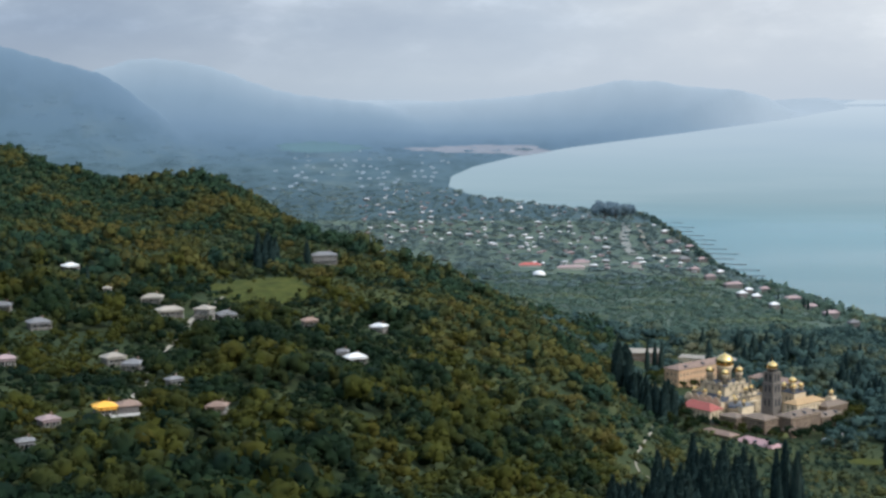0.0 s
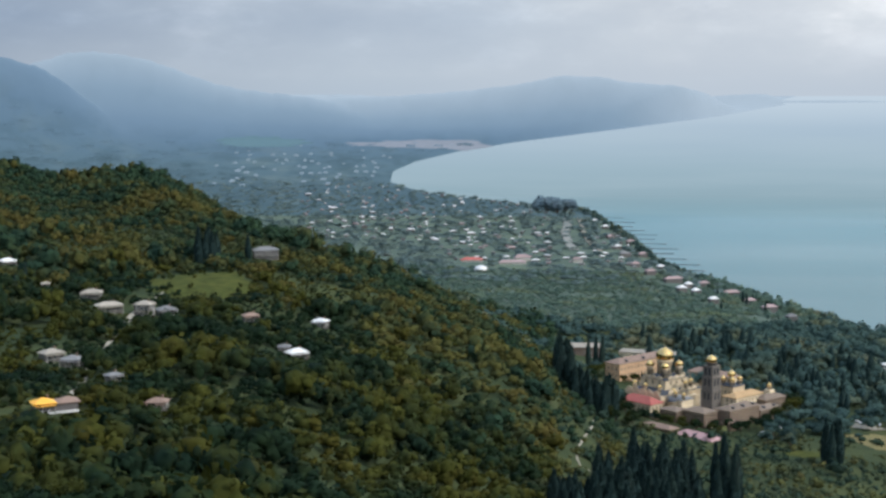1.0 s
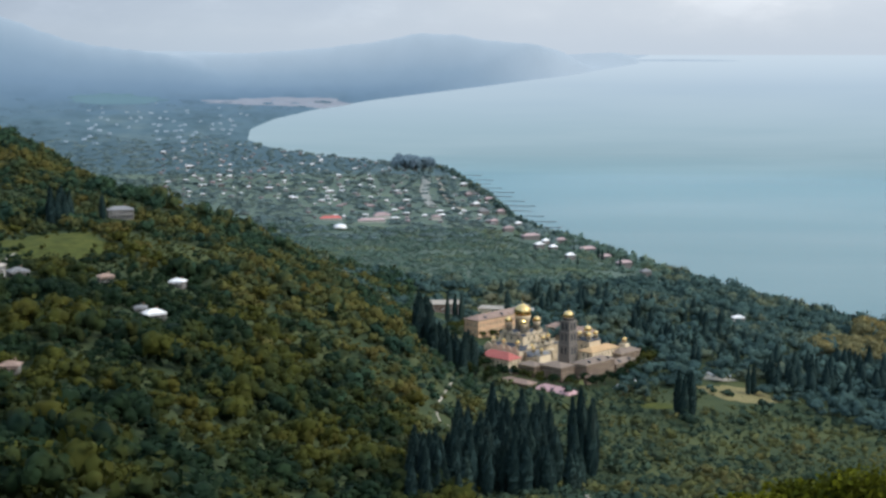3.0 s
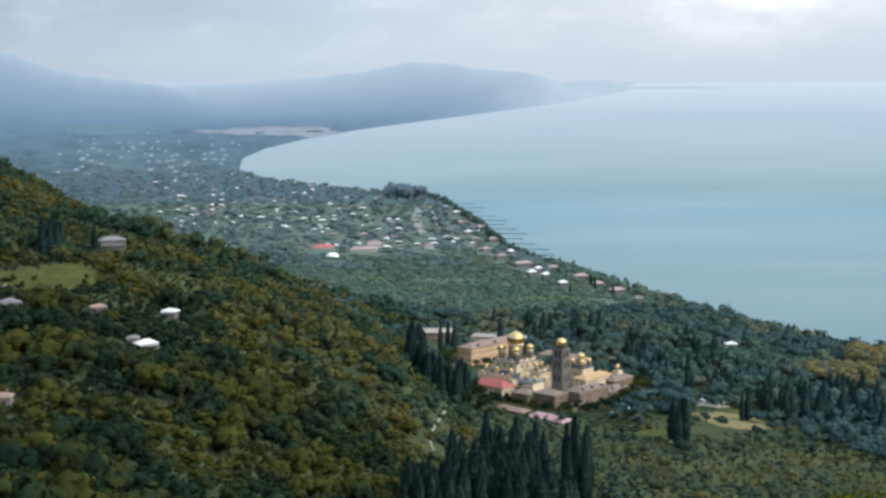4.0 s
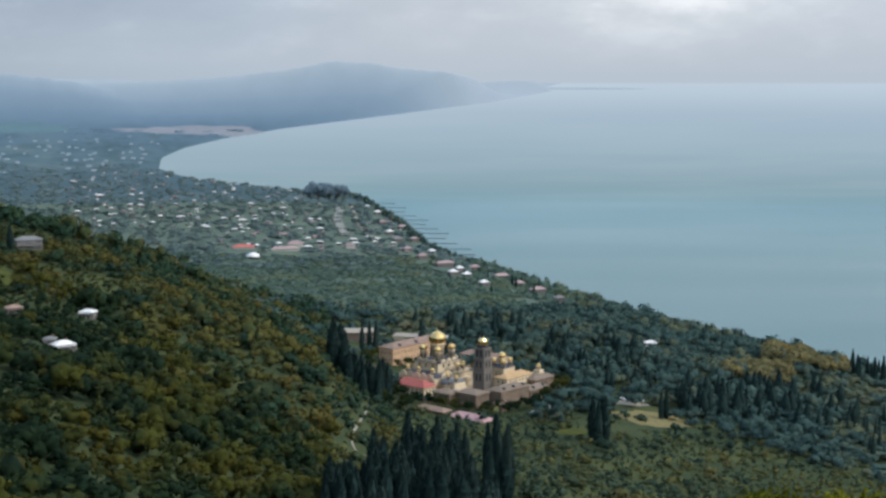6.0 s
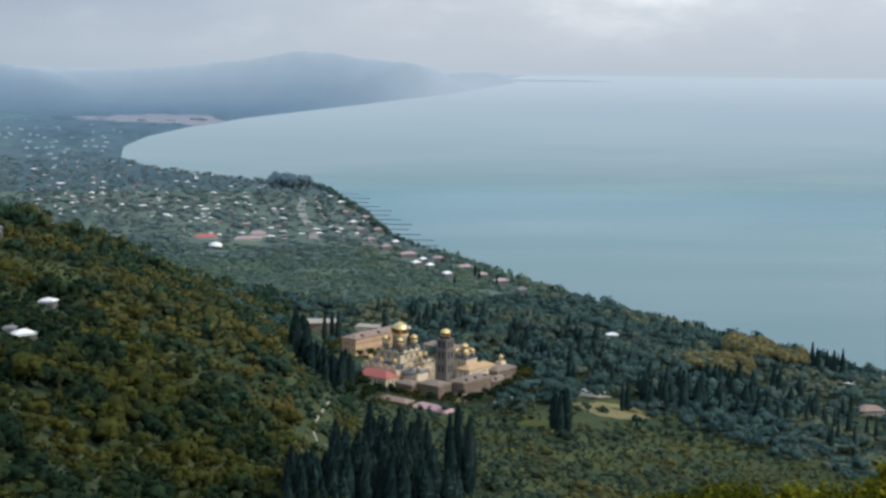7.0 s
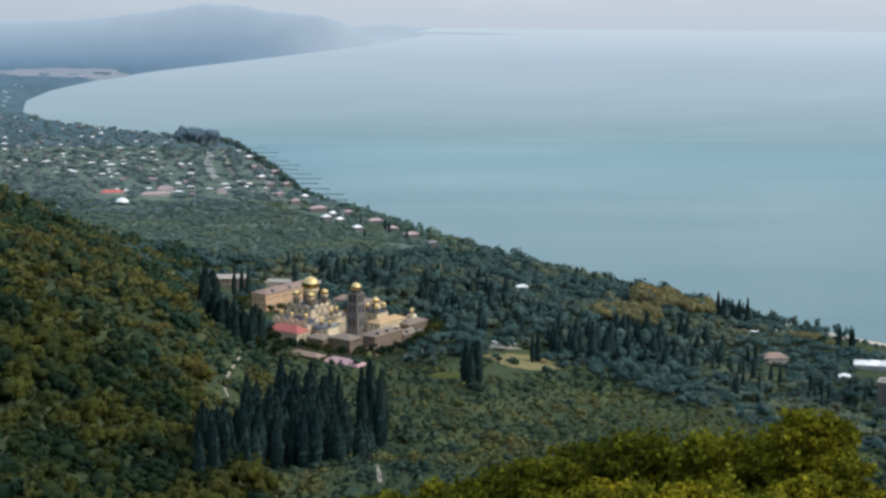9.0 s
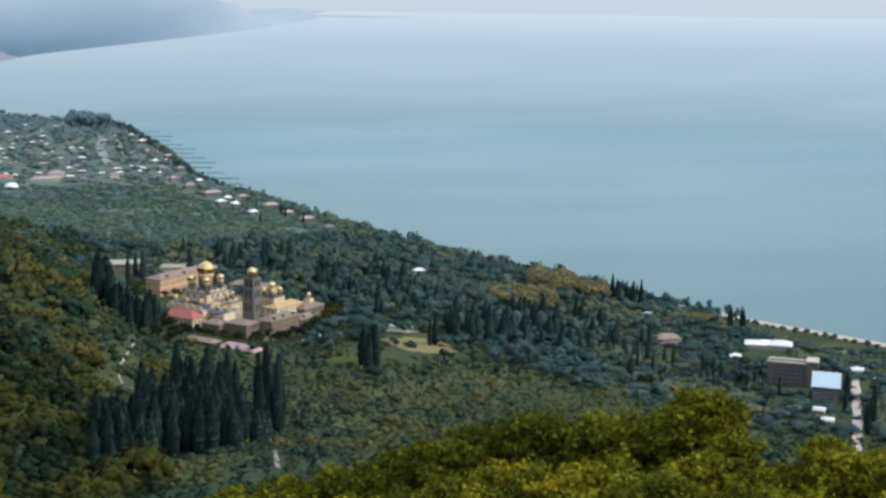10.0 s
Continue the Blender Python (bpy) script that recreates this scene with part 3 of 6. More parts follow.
def stand(name, kinds, x, y, rad, tall, mat, label, sink=0.8):
    """Many trees of several shapes joined into one mesh."""
    z = height(x, y)
    vs, fs, ns, base = [], [], [], 0
    pick, yaw = rng.integers(0, len(kinds), len(x)), rng.uniform(0, 6.28, len(x))
    for k, (v, f, *round_n) in enumerate(kinds):
        m = np.nonzero(pick == k)[0]
        if not len(m):
            continue
        c, s = np.cos(yaw[m])[:, None], np.sin(yaw[m])[:, None]
        px = (v[:, 0] * c - v[:, 1] * s) * rad[m][:, None] + x[m][:, None]
        py = (v[:, 0] * s + v[:, 1] * c) * rad[m][:, None] + y[m][:, None]
        pz = v[:, 2] * (rad * tall)[m][:, None] + (z[m] - sink)[:, None]
        vs.append(drawn(px, py, pz).reshape(-1, 3))
        fs.append((f[None] + (np.arange(len(m)) * len(v))[:, None, None] + base).reshape(-1, 3))
        base += len(m) * len(v)
        for n in round_n:
            q = np.stack([n[:, 0] * c - n[:, 1] * s, n[:, 0] * s + n[:, 1] * c, n[:, 2] + np.clip(1.0 - tall[m], 0.2, 0.9)[:, None]], -1).reshape(-1, 3)
            ns.append(q / np.linalg.norm(q, axis=1)[:, None])
    me = mesh_np(name, np.concatenate(vs), np.concatenate(fs), mat, True)
    if ns:
        me.normals_split_custom_set_from_vertices(np.concatenate(ns))
    return tagged(new(name, me), label, "trees", kind="stuff")


# clearings, tracks and building plots that stay free of trees: bearing, angle below the level, radius
for a, dip, cr in [(-18.6, 7.3, 28), (-18.6, 8.0, 22), (-18.3, 7.65, 26), (-19.3, 7.5, 20), (-17.8, 7.3, 18), (-3.2, 14.1, 6), (-3.6, 14.5, 6), (-3.5, 14.9, 6), (-2.8, 15.2, 6), (-2.9, 13.4, 6), (-3.2, 15.1, 6), (-3.0, 13.8, 6), (8.3, 13.3, 20), (9.1, 13.2, 18), (7.7, 12.9, 14), (8.6, 13.8, 16), (8.0, 13.7, 12), (5.6, 14.1, 12), (7.3, 14.0, 13), (8.4, 14.2, 15), (9.6, 13.7, 14), (10.3, 13.9, 9), (5.2, 14.5, 8)]:
    px, py, _ = sight(a, dip)
    KEEP_OUT.append((px, py, cr))
for px, py, cr in [(0, 1150, 52), (-30, 1200, 36), (-10, 1240, 26), (50, 1110, 40), (75, 1150, 34), (25, 1085, 34), (-40, 1165, 22), (-78, 1285, 20), (-75, 1255, 18), (-72, 1228, 14),
                   (-35, 1318, 18), (-32, 1290, 20), (-25, 1130, 24)]:
    KEEP_OUT.append((px, py, cr))
HOUSES = [  # bearing, angle below the level, width, depth, storeys, turn, roof, label
    (-25.87, 6.45, 10, 8, 1, 20, "W", "small house with a pale sheet roof on the wooded hill"),
    (-28.43, 7.87, 9, 8, 1, -10, "G", "grey-roofed house standing among trees"),
    (-27.14, 8.65, 11, 9, 1, 15, "G", "low house with a grey sheet roof"),
    (-22.77, 7.80, 12, 9, 1, -12, "E", "beige-roofed village house on the hill"),
    (-22.13, 8.33, 15, 9, 1, 10, "E", "long house with a beige and white hipped roof"),
    (-20.76, 8.54, 10, 9, 2, -25, "E", "two-storey village house with pale walls"),
    (-19.92, 8.57, 11, 9, 1, 18, "G", "grey-roofed village house on the hill"),
    (-28.42, 9.96, 8, 7, 1, 8, "P", "two-storey house with a pinkish roof"),
    (-24.37, 10.15, 10, 8, 1, 25, "E", "house with a pale beige hipped roof"),
    (-23.60, 10.41, 9, 8, 1, -20, "G", "grey-roofed house with white walls"),
    (-22.04, 11.10, 7, 5, 1, 30, "G", "narrow white-walled house among trees"),
    (-24.75, 12.12, 8.5, 8, 1, 10, "O", "house with an orange and brown roof"),
    (-20.36, 12.27, 8, 7, 1, -15, "B", "brown-roofed house with pale walls"),
    (-26.93, 12.49, 7, 6, 1, 22, "P", "small pink-walled house between trees"),
    (-16.61, 8.93, 9, 7, 1, 12, "B", "low house with a rusty brown roof"),
    (-13.82, 9.19, 9, 7, 1, -30, "W", "white house at the edge of the forest"),
    (-14.82, 10.45, 11, 8, 1, 24, "W", "pale-roofed house in the forest"),
    (-15.30, 10.20, 6, 6, 1, -5, "G", "small grey shed beside the house"),
    (-15.97, 6.45, 19, 11, 2, 8, "G", "large grey-roofed house on the crest"),
    (-24.49, 7.38, 5, 4, 1, 0, "E", "small pale shed among trees"),
    (-27.82, 13.28, 6, 5, 1, 10, "G", "small grey shed on the slope"),
]
PLOTS = [sight(h[0], h[1] + 0.14) for h in HOUSES]
for (px, py, _), h in zip(PLOTS, HOUSES):
    size = 18 if h[6] == "O" else h[2]
    k = 1 - (size * 0.5 + 4.5) / math.hypot(px, py)
    KEEP_OUT.append((px, py, size * 0.6 + 1.5))
    KEEP_OUT.append((px * k, py * k, size * 0.45 + 1.5))
    k -= 11 / math.hypot(px, py)
    KEEP_OUT.append((px * k, py * k, size * 0.28 + 2.5))
HILL_TRACK = [(-19.97, 7.85), (-21.24, 8.65), (-21.94, 9.54), (-22.79, 10.24), (-23.41, 11.47), (-23.98, 11.85)]
for i in range(5):
    for k in range(5):
        px, py, _ = sight(*(HILL_TRACK[i][j] + (HILL_TRACK[i + 1][j] - HILL_TRACK[i][j]) * k / 5 for j in (0, 1)))
        KEEP_OUT.append((px, py, 5.5))
# shore building and road plots, ground before them cleared for the camera's view
SHORE_PLOTS = [(22.68, 13.08, 24), (22.2, 13.4, 16), (23.2, 13.4, 16), (23.75, 14.5, 25), (23.4, 15.1, 17), (24.3, 15.1, 17), (25.17, 15.1, 17), (25.1, 15.9, 14), (24.75, 15.5, 11), (19.2, 15.4, 10), (19.2, 15.8, 9),
               (18.67, 13.1, 13), (18.7, 13.5, 12), (8.57, 10.6, 9), (8.57, 10.8, 9), (26.05, 13.8, 9), (26.1, 14.2, 9), (26.15, 14.6, 8), (26.2, 15.0, 8), (26.2, 15.4, 8), (26.2, 15.8, 8), (26.25, 16.3, 8), (26.25, 16.8, 7),
               (24.6, 12.9, 15), (25.6, 13.1, 15), (26.8, 13.3, 15), (17.9, 12.2, 11), (18.6, 12.1, 9), (27.4, 13.7, 16), (21.4, 13.7, 8), (25.0, 12.6, 16), (26.0, 12.8, 16), (24.2, 12.7, 14), (26.25, 14.4, 12), (26.3, 15.2, 11), (26.3, 15.7, 11), (26.3, 16.2, 10)]
for k in range(9):
    SHORE_PLOTS += [(-3.95 + 0.03 * k, 5.1 + 0.16 * k, 15), (-3.45 + 0.04 * k, 5.0 + 0.13 * k, 10)]
for a, dip, w in [(0.64, 8.0, 14), (1.89, 8.4, 14), (0.30, 7.62, 20), (2.57, 8.1, 20), (4.05, 8.65, 17), (1.2, 8.1, 12), (0.9, 7.85, 12), (1.5, 7.8, 14), (3.3, 8.45, 14), (-0.6, 7.35, 15), (-1.2, 7.05, 13),
                  (-1.6, 6.65, 16), (-0.2, 7.15, 12), (-1.9, 6.35, 12), (-2.2, 5.95, 13), (-2.4, 5.55, 13), (-0.9, 6.65, 16), (-1.4, 6.15, 15), (-7.73, 6.85, 22), (-6.09, 6.95, 24), (-5.7, 6.8, 14), (-3.79, 6.9, 18), (-7.36, 7.3, 16)]:
    SHORE_PLOTS += [(a, dip, w), (a, dip + 0.1, w * 0.9)]
for a, dip, cr in SHORE_PLOTS:
    px, py, _ = sight(a, dip)
    KEEP_OUT.append((px, py, cr))

# plots of the town: bearing, distance
seed_town = random.Random(11)
TOWN = []
tries = 0
while len(TOWN) < 230 and tries < 9000:
    tries += 1
    a, dip = seed_town.uniform(-14.5, -1.2), seed_town.uniform(3.75, 7.3)
    r = 300 / math.tan(radians(dip))
    if (a < -9 and dip > 6.2) or (abs(a + 3.65) < 0.8 and dip < 6.7):
        continue
    px, py = (float(c) for c in polar(a, r))
    if shore(np.array(px), np.array(py)) < 35 or any((px - u) ** 2 + (py - v) ** 2 < 27 ** 2 for u, v in TOWN):
        continue
    TOWN.append((px, py))

FULL = [crown(s, 9, 1, 92, 0.14, 0.85 + 0.06 * s) for s in range(9)]
SHRUB = [crown(60 + s, 2, 1, 8, 0.36) for s in range(6)]
LIGHT = [crown(20 + s, 4, 1, 34, 0.24, 0.9 + 0.08 * s) for s in range(7)]
PARK = [crown(70 + s, 5, 1, 27, 0.22, 0.8 + 0.08 * s) for s in range(7)]
PLAIN = [crown(50 + s, 2, 1, 12, 0.34) for s in range(5)]
TINY = [crown(40 + s, 1, 1, 9, 0.45) for s in range(4)]


def spaced(x, y, rad, pack=1.15):
    """Keeps the first of trees that would stand in one another; rad: crown radii, largest first."""
    cells, keep = {}, np.zeros(len(x), bool)
    for i in range(len(x)):
        cx, cy = int(x[i] // 13), int(y[i] // 13)
        ok = True
        for u in (-1, 0, 1):
            for v in (-1, 0, 1):
                for k in cells.get((cx + u, cy + v), ()):
                    if (x[i] - x[k]) ** 2 + (y[i] - y[k]) ** 2 < ((rad[i] + rad[k]) / 2 * pack) ** 2:
                        ok = False
        if ok:
            keep[i] = True
            cells.setdefault((cx, cy), []).append(i)
    return keep


def cap_for_camera(x, y, rad, tall, views):
    """Heights of growth before houses, meadows and paths, capped to suit the camera's view."""
    rr, a, z = np.hypot(x, y), np.degrees(np.arctan2(x, y)), height(x, y)
    for (px, py, pz), wide in views:
        hr, ha = math.hypot(px, py), math.degrees(math.atan2(px, py))
        before = (rr < hr + 2) & (rr > hr - 130) & (np.abs(a - ha) < np.degrees((wide * 0.6 + rad * 0.7) / rr))
        cap = EYE.z + (pz + (0.2 if wide > 18 else 0.9 if wide < 5 else 2.2) - EYE.z) * rr / hr - z
        tall = np.where(before, np.minimum(tall, cap / (rad * 1.5)), tall)
    return tall


HILL_VIEWS = [(p, 26 if h[6] == "O" else h[2]) for p, h in zip(PLOTS, HOUSES)] + [(sight(-18.55, 7.85), 58), (sight(-18.5, 7.5), 52), (sight(-22.3, 9.9), 10), (sight(-23.2, 11.2), 10)]
PATH = [(-2.81, 13.11), (-2.90, 13.37), (-3.15, 13.72), (-3.45, 14.19), (-3.48, 14.58), (-3.33, 14.89), (-2.89, 15.08), (-2.49, 15.14)]
LOW_PATH = [(2.0, 15.94), (2.25, 16.45), (2.45, 17.12), (2.68, 17.67), (2.84, 18.33)]
KEEP_OUT += [(*sight(*p)[:2], 4.5) for p in PATH + LOW_PATH]
PATH_VIEWS = [(sight(*p), 4) for p in PATH + LOW_PATH] + [(sight(8.6, 13.9), 44), (sight(7.9, 13.2), 30), (sight(5.6, 14.2), 20)]

# the wooded hill: large crowns first, then the younger trees between them
x, y = scatter(-31, -2.0, 332, 1480, 5.2, rng)
a, rr = np.degrees(np.arctan2(x, y)), np.hypot(x, y)
k = clear_of(x, y) & visible_mask(x, y, 14) & ((a < -4.2) | (rr < 860)) & ~((a > -4.5) & (rr > 560)) & ~((rr > 372) & (rr < 395))
x, y = x[k], y[k]
# groves of old trees, and open village land with low growth
old = np.sin(x / 61 + 1.6 * np.sin(y / 87)) * np.sin(y / 53 + 1.2 * np.sin(x / 72))
a, rr = np.degrees(np.arctan2(x, y)), np.hypot(x, y)
village = (a < -12.5) & (rr > 520) & (rr < 1080) & (np.sin(x / 31 + 2 * np.sin(y / 43)) * np.sin(y / 27 + np.sin(x / 55)) > 0.28)
rad = rng.gamma(6.0, 0.86, len(x)).clip(2.6, 9.5) * (1 + 0.28 * old) * np.where(village, 0.55, 1.0) * np.where(rr > 950, 0.82, 1.0)
order = np.argsort(-rad)
x, y, rad, village, old = x[order], y[order], rad[order], village[order], old[order]
k = spaced(x, y, rad, 1.12)
k &= ~(village & (rng.random(len(x)) < 0.45))
x, y, rad, village, old = x[k], y[k], rad[k], village[k], old[k]
tall = rng.uniform(0.75, 1.15, len(x)) * (1 + 0.15 * old)
tall = cap_for_camera(x, y, rad, tall, HILL_VIEWS)
k = tall > 0.28
x, y, rad, village, old, tall = x[k], y[k], rad[k], village[k], old[k], tall[k]
near = np.hypot(x, y) + rng.normal(0, 55, len(x)) < 900 - 20 * np.clip(np.degrees(np.arctan2(x, y)) + 15, 0, 9)
small = near & (rad < 3.1)
near &= ~small
stand("hill_forest", FULL, x[near], y[near], rad[near], tall[near], M_HILL, "dense broadleaf forest in dark and olive greens on the hill")
stand("hill_undergrowth", LIGHT, x[small], y[small], rad[small], tall[small], M_HILL, "young trees and tall shrubs between the forest crowns")
rest = ~near & ~small
stand("hill_forest", LIGHT, x[rest], y[rest], rad[rest], tall[rest] * 0.95, M_CREST, "dense broadleaf forest further up the hill, paled with painted haze")

# low growth on the open village land
x, y = scatter(-31, -12, 500, 1080, 4.6, rng)
k = visible_mask(x, y, 3)
for (px, py, _), h in zip(PLOTS, HOUSES):
    k &= (x - px) ** 2 + (y - py) ** 2 > (h[2] * 0.75) ** 2
open_land = np.sin(x / 31 + 2 * np.sin(y / 43)) * np.sin(y / 27 + np.sin(x / 55)) > 0.28
k &= (open_land | ~clear_of(x, y)) & (rng.random(len(x)) < 0.85)
mx, my, _ = sight(-18.55, 7.5)
k &= ((x - mx) / 36) ** 2 + ((y - my) / 44) ** 2 > 1
x, y = x[k], y[k]
stand("village_shrubs", SHRUB, x, y, rng.uniform(1.1, 2.6, len(x)), rng.uniform(0.5, 0.8, len(x)), M_HILL, "low shrubs and garden growth between the hill houses", 0.3)

# orchard scrub in the valley
x, y = scatter(-5, 31, 430, 1090, 6.6, rng)
a, rr = np.degrees(np.arctan2(x, y)), np.hypot(x, y)
k = clear_of(x, y) & visible_mask(x, y, 8) & ((a > -4.3) | (rr < 700)) & ~((a < 3.2) & (rr > 1060)) & (rr < 1090 - np.clip(a - 10, 0, 10) * 12)
x, y = x[k], y[k]
rad = rng.gamma(7.0, 0.34, len(x)).clip(1.2, 5.0) * np.where(rng.random(len(x)) < 0.10, 1.7, 1.0)
tall = cap_for_camera(x, y, rad, rng.uniform(0.65, 1.0, len(x)), PATH_VIEWS)
k = tall > 0.2
x, y, rad, tall = x[k], y[k], rad[k], tall[k]
stand("orchard_scrub", SHRUB, x, y, rad, tall, M_ORCHARD, "low orchard trees and scrub on the valley slope")

# mixed trees on the slope under the monastery
x, y = scatter(-5.2, -1.8, 690, 1045, 11.0, rng)
k = clear_of(x, y) & visible_mask(x, y, 10)
x, y = x[k], y[k]
rad = rng.uniform(2.6, 5.4, len(x))
tall = cap_for_camera(x, y, rad, rng.uniform(0.75, 1.1, len(x)), PATH_VIEWS)
k = tall > 0.2
x, y, rad, tall = x[k], y[k], rad[k], tall[k]
stand("slope_trees", LIGHT, x, y, rad, tall, M_CREST, "mixed green trees on the slope under the monastery")

# tall dark woods between the monastery and the sea
x, y = scatter(-13, 31, 960, 2250, 9.0, rng)
a, rr, d = np.degrees(np.arctan2(x, y)), np.hypot(x, y), shore(x, y)
k = clear_of(x, y) & (d > 12) & visible_mask(x, y, 18) & (rr > 1090 - np.clip(a - 10, 0, 10) * 12) & ~((a < -4.2) & (rr < 1150)) & ~((a > 20.5) & (d < 75))
x, y, d, rr, a = x[k], y[k], d[k], rr[k], a[k]
clumps = np.sin(x / 34 + 1.7 * np.sin(y / 47)) + np.sin(y / 39 + 1.3 * np.sin(x / 29))
rad = rng.gamma(6.0, 1.15, len(x)).clip(3.6, 10.0) * np.where(clumps > 0.5, 1.2, 1.0)
tall = rng.uniform(0.7, 1.1, len(x)) * np.where((a > -3) & (a < 17), 1.0, 0.75) * np.where(a > 19, 0.75, 1.0) * np.where(d < 120, 1.1, 1.0)
plain = (rr > 1480 + np.clip(a, 0, 9) * 40) & ((a < 6) | (d > 1000))
shore_belt = plain & (d < 70)
low_field = plain & ~shore_belt
rad = np.where(low_field, rad * 0.85, rad)
tall = np.where(low_field, tall * 0.5, tall)
order = np.argsort(-rad)
x, y, d, rr, a, rad, tall, plain, low_field = (q[order] for q in (x, y, d, rr, a, rad, tall, plain, low_field))
keep = spaced(x, y, rad, 1.15) & ~(low_field & (np.sin(x / 70 + np.sin(y / 55)) * np.sin(y / 64) > 0.85))
inner = ~plain & keep
stand("park_woods", PARK, x[inner], y[inner], rad[inner], tall[inner], M_WOOD, "tall dark park trees between the monastery and the shore")
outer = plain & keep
stand("plain_woods", PLAIN, x[outer], y[outer], rad[outer], tall[outer], M_PLAINWOOD, "trees and hedges on the coastal plain, greyed with painted haze")

# belt of dark trees along the water's edge
xs, ys = [], []
for (x0, y0), (x1, y1) in zip(COAST[5:14], COAST[6:15]):
    ln = math.hypot(x1 - x0, y1 - y0)
    for k in range(int(ln / 5.5)):
        f, off = (k + rng.random()) * 5.5 / ln, rng.uniform(9, 34)
        xs.append(x0 + (x1 - x0) * f - (y1 - y0) / ln * off)
        ys.append(y0 + (y1 - y0) * f + (x1 - x0) / ln * off)
x, y = np.array(xs), np.array(ys)
k = (shore(x, y) > 7) & clear_of(x, y)
x, y = x[k], y[k]
stand("shore_trees", PLAIN, x, y, rng.uniform(3.0, 6.2, len(x)), rng.uniform(1.1, 1.9, len(x)), M_WOOD, "dark trees in a belt along the water's edge")

# gardens of the town
x, y = scatter(-19, 3, 2060, 5200, 22.0, rng)
x, y = x + rng.normal(0, 14, len(x)), y + rng.normal(0, 14, len(x))
d = shore(x, y)
k = (d > 10) & (rng.random(len(x)) < 0.85 * np.clip((5000 - np.hypot(x, y)) / 1900, 0.0, 1)) & clear_of(x, y, 7.0)
for u, v in TOWN:
    k &= (x - u) ** 2 + (y - v) ** 2 > 15 ** 2
    k &= (x - u * 0.993) ** 2 + (y - v * 0.993) ** 2 > 11 ** 2
x, y, d = x[k], y[k], d[k]
# crowns kept flat to weaken shadows; their leaf colour holds the haze
stand("town_trees", TINY, x, y, rng.uniform(7, 14, len(x)), rng.uniform(0.2, 0.36, len(x)) * np.where(d < 120, 1.7, 1.0), M_TOWN, "garden trees and groves between the town houses, haze in their colour")
x, y = scatter(-30, -2, 3600, 8500, 95.0, rng)
k = (shore(x, y) > 60) & (rng.random(len(x)) < np.clip((np.hypot(x, y) - 3500) / 900, 0, 1) * np.clip((8500 - np.hypot(x, y)) / 4000, 0, 1))
k &= np.sin(x / 310 + np.sin(y / 420)) * np.sin(y / 520 + np.sin(x / 260)) > -0.25
stand("far_groves", TINY, x[k], y[k], rng.uniform(18, 55, k.sum()), rng.uniform(0.12, 0.26, k.sum()), M_FAR, "groves and hedges across the lowland, dimmed by painted haze", 4.0)

# ---- single trees ----


def thing(name, x, y, z, turn=0.0, label="", category="", group="", size=1.0):
    """An Empty at a thing's base that carries its parts; past 3.4 km drawn in with the land."""
    p = drawn(np.array(x), np.array(y), np.array(z))
    k = float(squeeze(np.array(math.hypot(x, y))) / max(math.hypot(x, y), 1e-6)) * size
    ob = new(name)
    ob.matrix_basis = Matrix.LocRotScale(Vector([float(c) for c in p]), Euler((0, 0, radians(turn))), (k, k, k))
    return tagged(ob, label, category, group)


def part(name, data, parent, label="", mat=None, m=None):
    if isinstance(data, bmesh.types.BMesh):
        me = bpy.data.meshes.new(name)
        data.to_mesh(me)
        data.free()
        me.materials.append(mat)
        data = me
    ob = new(name, data)
    ob.parent = parent
    if m is not None:
        ob.matrix_basis = m
    return tagged(ob, label)


def trunk_mesh(name, h, r0, limbs, seed, spread=0.6):
    """A tapered trunk with bent limbs."""
    r = random.Random(seed)
    bm = bmesh.new()

    def tube(p0, p1, ra, rb):
        d = (p1 - p0)
        q = d.to_track_quat("Z", "Y").to_matrix()
        rows = []
        for k in range(4):
            c = p0 + d * (k / 3) + Vector((r.uniform(-1, 1), r.uniform(-1, 1), 0)) * ra * 0.4 * (0 < k < 3)
            w = ra + (rb - ra) * k / 3
            rows.append([bm.verts.new(c + q @ Vector((math.cos(j * math.pi / 3) * w, math.sin(j * math.pi / 3) * w, 0))) for j in range(6)])
        for u, v in zip(rows, rows[1:]):
            for j in range(6):
                bm.faces.new((u[j], u[(j + 1) % 6], v[(j + 1) % 6], v[j]))
    tube(Vector((0, 0, -0.6)), Vector((0, 0, h)), r0, r0 * 0.45)
    for i in range(limbs):
        a = i * 2.4 + r.uniform(-0.4, 0.4)
        z = h * r.uniform(0.45, 0.95)
        tube(Vector((0, 0, z)), Vector((math.cos(a) * h * spread, math.sin(a) * h * spread, z + h * r.uniform(0.25, 0.5))), r0 * 0.4, r0 * 0.1)
    me = bpy.data.meshes.new(name)
    bm.to_mesh(me)
    bm.free()
    me.materials.append(M_BARK)
    return me


CYP_CROWN = [mesh_np("crown", *spindle(s, 190), M_CYPRESS) for s in range(5)]
CYP_TRUNK = trunk_mesh("trunk", 0.10, 0.018, 0, 3)
seed_cyp = random.Random(4)


def cypress(x, y, h, label="tall dark green cypress with a narrow crown", group="cypresses", wide=1.0):
    ob = thing("cypress", x, y, float(height(x, y)) - 0.2, seed_cyp.uniform(0, 360), label, "tree", group)
    s = Matrix.Diagonal((h * wide, h * wide, h, 1))
    part("trunk", CYP_TRUNK, ob, m=s)
    part("crown", seed_cyp.choice(CYP_CROWN), ob, m=s)


